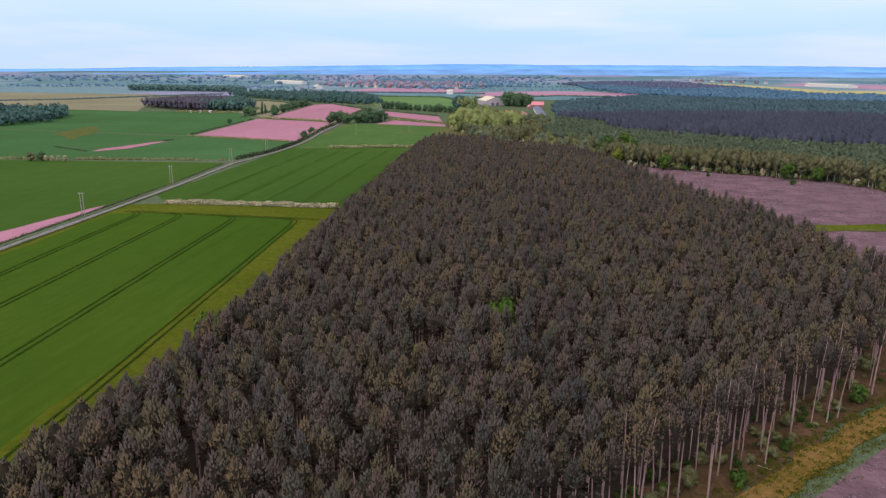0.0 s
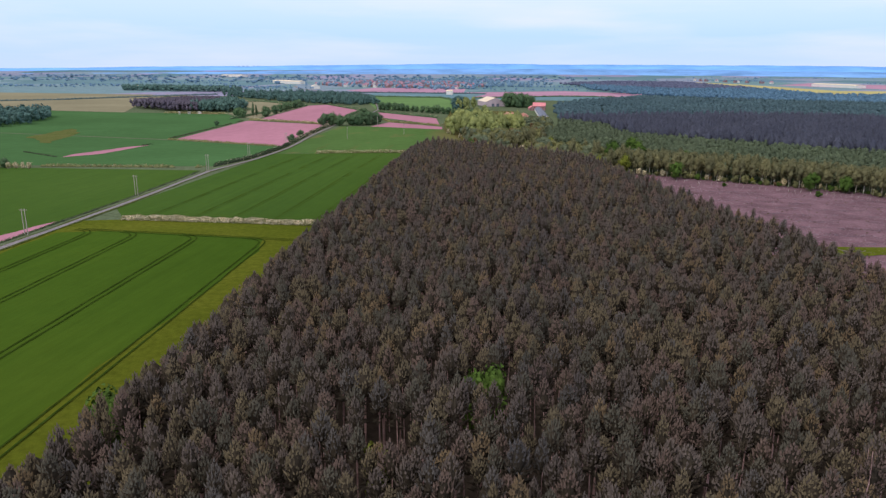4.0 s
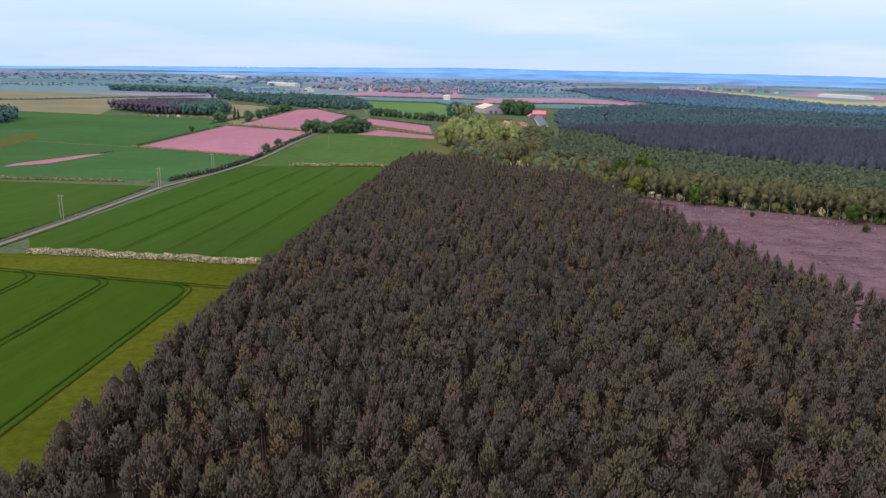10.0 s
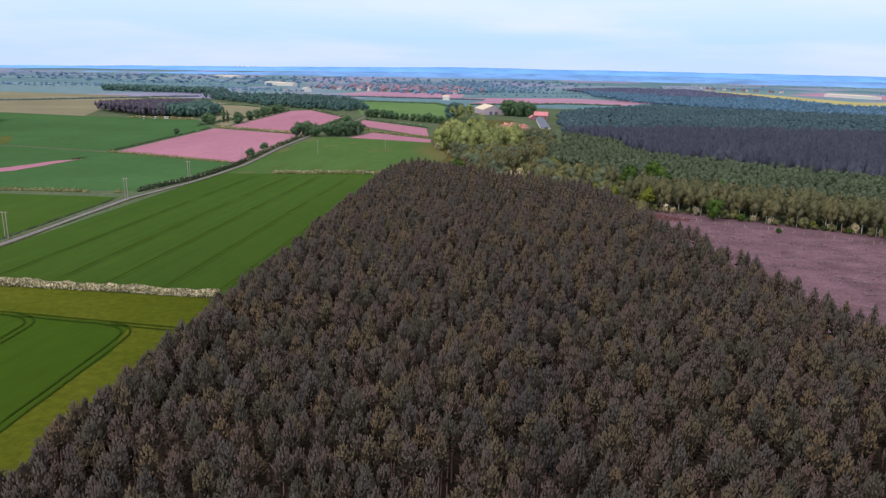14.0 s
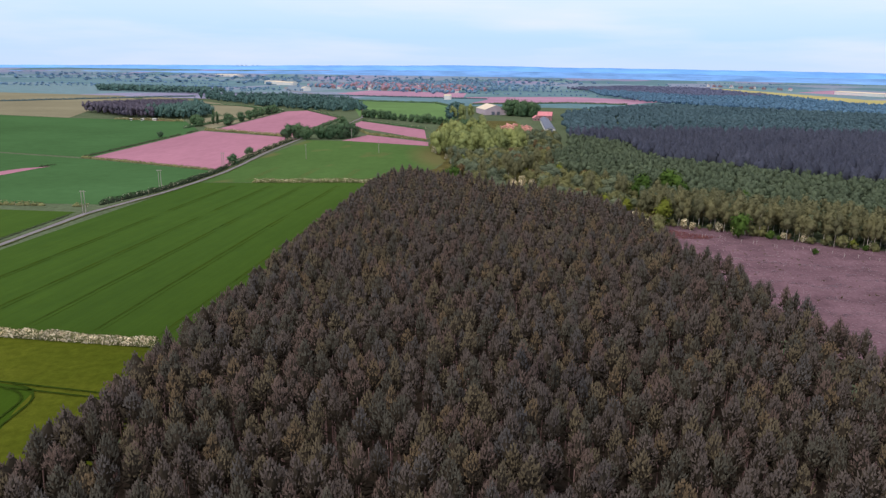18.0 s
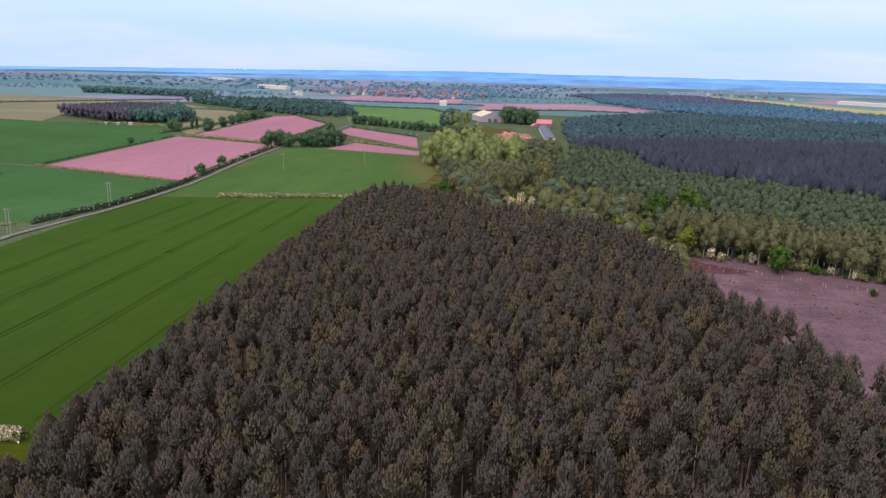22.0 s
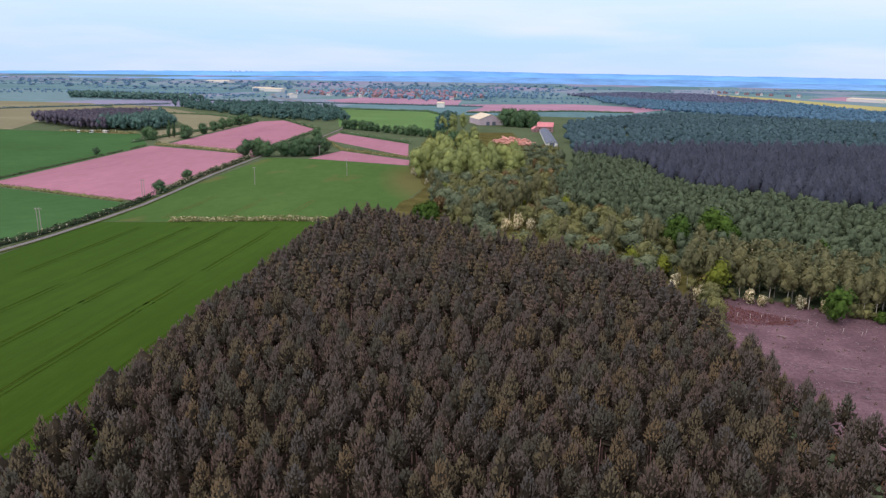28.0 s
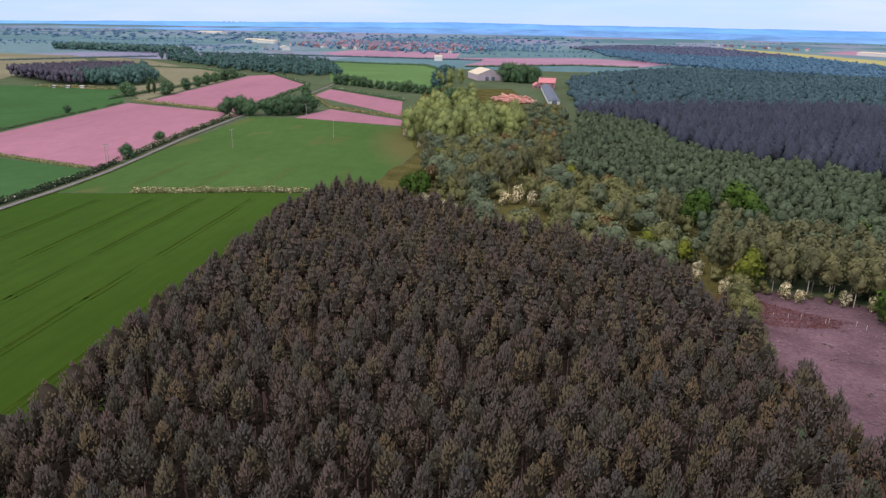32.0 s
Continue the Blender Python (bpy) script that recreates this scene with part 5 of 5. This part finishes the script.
hedge([(-600, 1490), (-330, 1495), (-100, 1485)], 3.0, 5.0, 0.0, 87, "dark far hedge before the village", "far", 3)
hedge([(-110, 1296), (44, 1400), (140, 1388)], 3.0, 5.0, 0.05, 88, "dark hedge below the long pink field", "oak", 4)
hedge([(-560, 1135), (-420, 1115), (-330, 1040)], 2.4, 4.0, 0.3, 89, "flowering hedge across pale stubble", "oak", 4)
hedge([(-340, 470), (-300, 448)], 0.9, 1.4, 0.0, 90, "small dark scrub by a bare strip", "hedge", 7)
hedge([(-282, 518), (-279, 526)], 1.2, 2.4, 0.0, 91, "small dark bush by a bare strip", "hedge", 12)


# ---- poles ----
def pole_thing(double):
    root = tagged(new("utility_pole"), "twin-pole wooden electricity pole with crossarm" if double else "single wooden electricity pole with crossarm", "utility pole", "overhead line poles")
    pv, pf = lathe([(0.17, 0), (0.15, 4), (0.12, 9.4), (0.02, 9.5)], 8)
    for x in ((-0.55, 0.55) if double else (0.0,)):
        ob = child("pole", mesh_np("pole", pv + np.array([x, 0, 0]), pf, [M_WOOD], None, True), root)
    bm = bmesh.new()
    bmesh.ops.create_cube(bm, size=1.0, matrix=Matrix.Translation((0, 0.16, 8.9)) @ Matrix.Diagonal((2.6, 0.14, 0.16, 1)))
    bmesh.ops.bevel(bm, geom=bm.edges[:], offset=0.02, segments=1)
    me = bpy.data.meshes.new("crossarm")
    bm.to_mesh(me)
    bm.free()
    me.materials.append(M_WOOD)
    child("crossarm", me, root)
    iv, fi = lathe([(0.03, 0), (0.09, 0.05), (0.05, 0.12), (0.09, 0.18), (0.02, 0.28)], 6)
    im = mesh_np("insulator", iv, fi, [M_CERAM], None, True)
    for x in (-1.15, 0.0, 1.15):
        ob = child("insulator", im, root)
        ob.location = (x, 0.16, 8.98)
    return root


single_pole, twin_pole = pole_thing(False), pole_thing(True)
twin_pole.matrix_basis = pose(-174.5, 252, 0, 0, 0, 4)
copy_thing(twin_pole, pose(-177.8, 329, 0, 0, 0, 4))
copy_thing(twin_pole, pose(-180, 406, 0, 0, 0, 8))
copy_thing(twin_pole, pose(-180.5, 466, 0, 0, 0, 8))
copy_thing(twin_pole, pose(-181, 537, 0, 0, 0, 8))
single_pole.matrix_basis = pose(-149, 590, 0, 0, 0, 70)
for x, y in ((-111, 633), (-150, 706), (-174.5, 175)):
    copy_thing(single_pole, pose(x, y, 0, 0, 0, 60))


# ---- buildings ----
def box_np(w, d, h, z=0.0):
    x, y = w / 2, d / 2
    v = np.array([(-x, -y, z), (x, -y, z), (x, y, z), (-x, y, z), (-x, -y, z + h), (x, -y, z + h), (x, y, z + h), (-x, y, z + h)])
    f = np.array([(0, 1, 5, 4), (1, 2, 6, 5), (2, 3, 7, 6), (3, 0, 4, 7), (4, 5, 6, 7), (3, 2, 1, 0)])
    return v, f


def gable_np(w, d, z, rise, over=0.4, thick=0.25):
    """A pitched roof, ridge along y, as a solid with eaves."""
    x, y = w / 2 + over, d / 2 + over
    k = rise * (over / (w / 2))
    pr = [(-x, z - k), (0, z + rise), (x, z - k), (x, z - k + thick), (0, z + rise + thick), (-x, z - k + thick)]
    v = [(a, -y, b) for a, b in pr] + [(a, y, b) for a, b in pr]
    f = [(i, (i + 1) % 6, (i + 1) % 6 + 6, i + 6) for i in range(6)]
    f += [(0, 5, 4, 1), (1, 4, 3, 2), (6, 7, 10, 11), (7, 8, 9, 10)]
    return np.array(v, float), np.array(f)


def walls_np(w, d, h, rise):
    """Four walls with gable ends."""
    v, f = box_np(w, d, h)
    v = np.concatenate([v, [(0, -d / 2, h + rise), (0, d / 2, h + rise)]])
    f = np.concatenate([f[:4], [(4, 5, 8, 8), (6, 7, 9, 9)]])
    return v, f


def poly_mesh(name, v, f, mat):
    me = bpy.data.meshes.new(name)
    me.from_pydata([tuple(p) for p in v], [], [tuple(dict.fromkeys(int(i) for i in q)) for q in f])
    me.materials.append(mat)
    me.update()
    return me


def building(name, label, category, w, d, h, rise, wall_m, roof_m, windows=0, chimney=False, doors=0):
    root = tagged(new(name), label, category)
    child("wall", poly_mesh("wall", *walls_np(w, d, h, rise), wall_m), root)
    roof = child("roof", poly_mesh("roof", *gable_np(w, d, h, rise), roof_m), root)
    if chimney:
        c = child("chimney", poly_mesh("chimney", *box_np(0.9, 0.9, rise + 1.2, h), M_BRICK), roof)
        c.location = (0, d * 0.32, 0)
    wm = poly_mesh("window", *box_np(1.1, 0.08, 1.2), M_GLASS)
    for k in range(windows):
        for row in range(2 if h > 4 else 1):
            for side in (-1, 1):
                o = child("window", wm, root)
                o.location = (side * (w / 2 + 0.02), -d / 2 + (k + 0.5) * d / windows, 0.9 + row * 2.5)
                o.rotation_euler = (0, 0, math.pi / 2)
                if k < 2:
                    o = child("window", wm, root)
                    o.location = ((k - 0.5) * w * 0.5, side * (d / 2 + 0.02), 0.9 + row * 2.5)
    for k in range(doors):
        o = child("door", poly_mesh("door", *box_np(4.0, 0.1, 4.0), M_SLATE), root)
        o.location = ((k - (doors - 1) / 2) * 7, -d / 2 - 0.06, 0)
    return root


barn = building("barn", "large pale barn with a cream sheet roof", "barn", 28, 44, 6.5, 5.5, M_SHADED_WALL, M_CREAM, 0, False, 2)
barn.matrix_basis = pose(-66, 1080, 0, 0, 0, 20)
shed = building("long_shed", "long low shed with a blue-grey roof", "shed", 9, 145, 3.0, 2.0, M_WHITE, M_SLATE, 0, False, 1)
shed.matrix_basis = pose(5.0, 902, 0, 0, 0, 2.6)
red = building("farmhouse", "brick farmhouse under a bright red tiled roof", "house", 11, 16, 5.5, 4, M_BRICK, M_REDROOF, 3, True)
red.matrix_basis = pose(3, 990, 0, 0, 0, 85)
ann = building("outbuilding", "small brick outbuilding with red tiles", "outbuilding", 7, 12, 3, 2.5, M_BRICK, M_REDROOF, 2)
ann.matrix_basis = pose(-7, 984, 0, 0, 0, 10)
for x, y, a in ((-418, 838, 30), (-408, 842, 10), (-396, 845, 70)):
    hut = building("caravan", "small white caravan on a yard", "caravan", 2.4, 6, 2.3, 0.3, M_WHITE, M_WHITE, 2)
    hut.matrix_basis = pose(x, y, 0, 0, 0, a)
    hut.scale = (0.8, 0.8, 0.8)

# timber heaps in the yard
R_H = rs(95)
log_v, log_f = lathe([(0.01, -2.4), (0.42, -2.38), (0.42, 2.38), (0.01, 2.4)], 7)
timber_me = mesh_np("log", log_v, log_f, [M_ORANGE])
for cx, cy, n in ((-25, 850, 100), (-15, 840, 60), (-34, 860, 40)):
    heap = tagged(new("timber_heap"), "heap of orange-pink cut timber in a yard", "timber heap")
    for k in range(n):
        u, ro = R_H.rand(), math.sqrt(R_H.rand()) * 7
        ob = child("log", timber_me, heap)
        ob.location = (math.cos(k * 2.4) * ro, math.sin(k * 2.4) * ro, 0.5 + (1 - ro / 7.5) * 5.0 * u)
        ob.rotation_euler = (math.pi / 2 + (R_H.rand() - 0.5) * 0.7, 0, R_H.rand() * 6.28)
    heap.location = (cx, cy, 0)
    heap.scale = (1.25, 1.25, 1.25)

# village
R_V = rs(97)
H_KINDS = [building("house", "red brick village house with clay tile roof", "house", 8, 11, 5, 3.4, M_BRICK, M_TILE, 3, True),
           building("house", "white rendered village house with clay tile roof", "house", 8, 10, 5, 3.2, M_WHITE, M_TILE, 3, True),
           building("house", "brick village house with grey slate roof", "house", 9, 13, 5, 3.4, M_BRICK, M_SLATE, 3, True)]
spots = planted([(-610, 1960), (-420, 1800), (-190, 1760), (-120, 1900), (-250, 2250), (-560, 2300)], 30, 98, 0.4)
R_V.shuffle(spots)
for k, (x, y) in enumerate(spots[:150]):
    m = pose(x, y, 0, 0, 0, R_V.rand() * 180)
    if k < 3:
        H_KINDS[k].matrix_basis = m
        ob = H_KINDS[k]
    else:
        ob = copy_thing(H_KINDS[R_V.choice(3, p=[0.55, 0.25, 0.2])], m)
    ob["group"] = "village houses"
for x, y, w, d, a in ((-760, 2150, 26, 60, 70), (-700, 2080, 30, 50, 80), (-1300, 3050, 40, 110, 75), (805, 2135, 30, 170, 18), (-880, 1560, 20, 40, 60), (-520, 1700, 16, 24, 30), (-170, 1440, 7, 12, 85)):
    s2 = building("warehouse", "pale far-off warehouse with a low roof", "warehouse", w, d, 7, 2, M_WHITE, M_CREAM)
    s2.matrix_basis = pose(x, y, hill(x, y), 0, 0, a)

for k in range(10):
    ob = copy_thing(H_KINDS[2 if k % 3 else 1], pose(555 + k * 18 + R_V.rand() * 20, 2800 - k * 42 + R_V.rand() * 60, 0, 0, 0, R_V.rand() * 180))
    ob["group"] = "houses beyond the rape field"
# cooling towers on the skyline
tv, tf = lathe([(24, 0), (19, 18), (15.5, 36), (15, 44), (17, 56), (16.4, 56), (14.4, 44)], 20)
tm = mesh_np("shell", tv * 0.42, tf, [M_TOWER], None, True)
for k in range(5):
    tw = tagged(new("cooling_tower"), "pale cooling tower on the far skyline", "cooling tower", "power station towers")
    child("shell", tm, tw)
    x, y = -1790 + k * 27 + (14 if k > 2 else 0), 4260
    tw.location = (x, y, hill(x, y) - 2)


# ---- cleared ground ----
R_C = rs(111)
parts = []
for k in range(34):
    y0 = -20 + k * 12.2
    for x0 in np.arange(36, 300, 2.2):
        if R_C.rand() < 0.75:
            parts.append((x0 + R_C.rand() * 2, y0 - 0.10 * (x0 - 60) + R_C.randn() * 1.3))
rows_xy = np.array(parts)
rows_xy = rows_xy[inside(CLEARED, rows_xy)]


def brash(seed, n, spread, long):
    """A loose tangle of cut sticks, each a thin three-sided wedge."""
    r = rs(seed)
    c = np.column_stack([r.randn(n) * spread, r.randn(n) * spread * 0.55, 0.05 + 0.45 * r.rand(n) ** 2])
    w = np.column_stack([r.randn(n), r.randn(n) * 0.7, (r.rand(n) - 0.4) * 0.4])
    return fingers(c, w, long, 0.09, r, 0.2)


tb = [brash(120 + k, 16, 1.1, 1.5) for k in range(5)]
n = len(rows_xy)
v, f, t = scatter(tb, rows_xy, -0.1 + (R_C.rand(n) - 0.5) * 0.7, 0.6 + 0.8 * R_C.rand(n), 0.6 + 0.8 * R_C.rand(n), R_C.randint(0, 5, n))
tagged(new("brash_rows", mesh_np("brash_rows", v, f, [M_BRASH])), "greyish rows of cut branches on cleared ground", "brash", kind="stuff")
q = planted(CLEARED, 3.4, 112, 0.5)
n = len(q)
stick = [brash(126 + k, 4, 0.8, 0.9) for k in range(4)]
v, f, t = scatter(stick, q, R_C.rand(n) * 6.28, 0.5 + 0.8 * R_C.rand(n), 0.4 + 0.5 * R_C.rand(n), R_C.randint(0, 4, n), 0.02)
tagged(new("loose_sticks", mesh_np("loose_sticks", v, f, [M_TWIGS])), "bleached sticks strewn over cleared ground", "sticks", kind="stuff")
# grass tufts along the track and over the cleared ground
g1 = np.repeat(tr, 60, 0)
g1 = g1 + (R_C.rand(len(g1), 2) - 0.5) * 3 + np.array([0.7, -0.7]) * (np.where(R_C.rand(len(g1)) < 0.5, 1, -1) * (1.6 + 2.6 * R_C.rand(len(g1)) ** 1.5))[:, None]
g2 = planted(CLEARED, 4.6, 113, 0.6)
g2 = g2[R_C.rand(len(g2)) < 0.5 + 0.5 * np.sin(g2[:, 0] * 0.11) * np.sin(g2[:, 1] * 0.07)]
g3 = planted([(41, 426), (43, 414), (50, 409), (62, 410), (66, 414), (56, 420), (47, 427)], 0.62, 114, 0.6)
for nm, g, mt, lb in (("track_grass", g1, M_VERGE, "tufts of yellow-green grass beside the track"), ("clearing_grass", g2, M_GRASS, "olive tufts and weeds over cleared ground"), ("red_weeds", g3, M_REDDISH, "reddish weeds at the corner of the cleared ground")):
    tufts = [blades(rs(130 + k).randn(7, 3) * np.array([0.22, 0.22, 0.0]), np.tile([0.0, 0.0, 1.0], (7, 1)), 0.5, 0.16, rs(140 + k), 1, 1.2) for k in range(3)]
    n = len(g)
    v, f, t2 = scatter(tufts, g, R_C.rand(n) * 6.28, 0.6 + 0.9 * R_C.rand(n), 0.5 + 0.9 * R_C.rand(n), R_C.randint(0, 3, n), 0.2 if nm == "track_grass" else 0.08)
    tagged(new(nm, mesh_np(nm, v, f, [mt])), lb, "grass", kind="stuff")
# tree shelters along the wood edge
tubev, tubef = lathe([(0.045, 0), (0.045, 1.2), (0.015, 1.21)], 6)
tube_me = mesh_np("tree_shelter", tubev, tubef, [M_STICK], None, True)
e0 = along([(46, 420), (62, 415), (86, 404), (112, 392), (148, 372), (163, 340)], 3.3)
for k, (x, y) in enumerate(e0):
    ob = tagged(new("tree_shelter", tube_me), "pale upright tree shelter tube on cleared ground", "tree shelter", "tree shelters")
    ob.matrix_basis = pose(x + R_C.rand() * 3, y - R_C.rand() * 4, 0.03, (R_C.rand() - 0.5) * 10, (R_C.rand() - 0.5) * 10, 0)
# fallen stems
lv, lf = lathe([(0.01, -3.0), (0.13, -2.98), (0.09, 2.9), (0.01, 3.0)], 6)
log_me = mesh_np("fallen_stem", lv, lf, [M_TWIGS], None, True)
for x, y, a, s in ((63, 377, 80, 0.5), (66, 384, 85, 0.55), (78, 390, 70, 0.5), (58, 402, 60, 0.45), (37, 97, 60, 0.6), (53, 111, 30, 0.5), (47, 88, 80, 0.4), (56, 100, 40, 0.4)):
    ob = tagged(new("fallen_stem", log_me), "bleached fallen stem lying on the ground", "log", "fallen stems")
    ob.matrix_basis = pose(x, y, 0.16, 90, 0, a)
    ob.scale = (s, s, s)
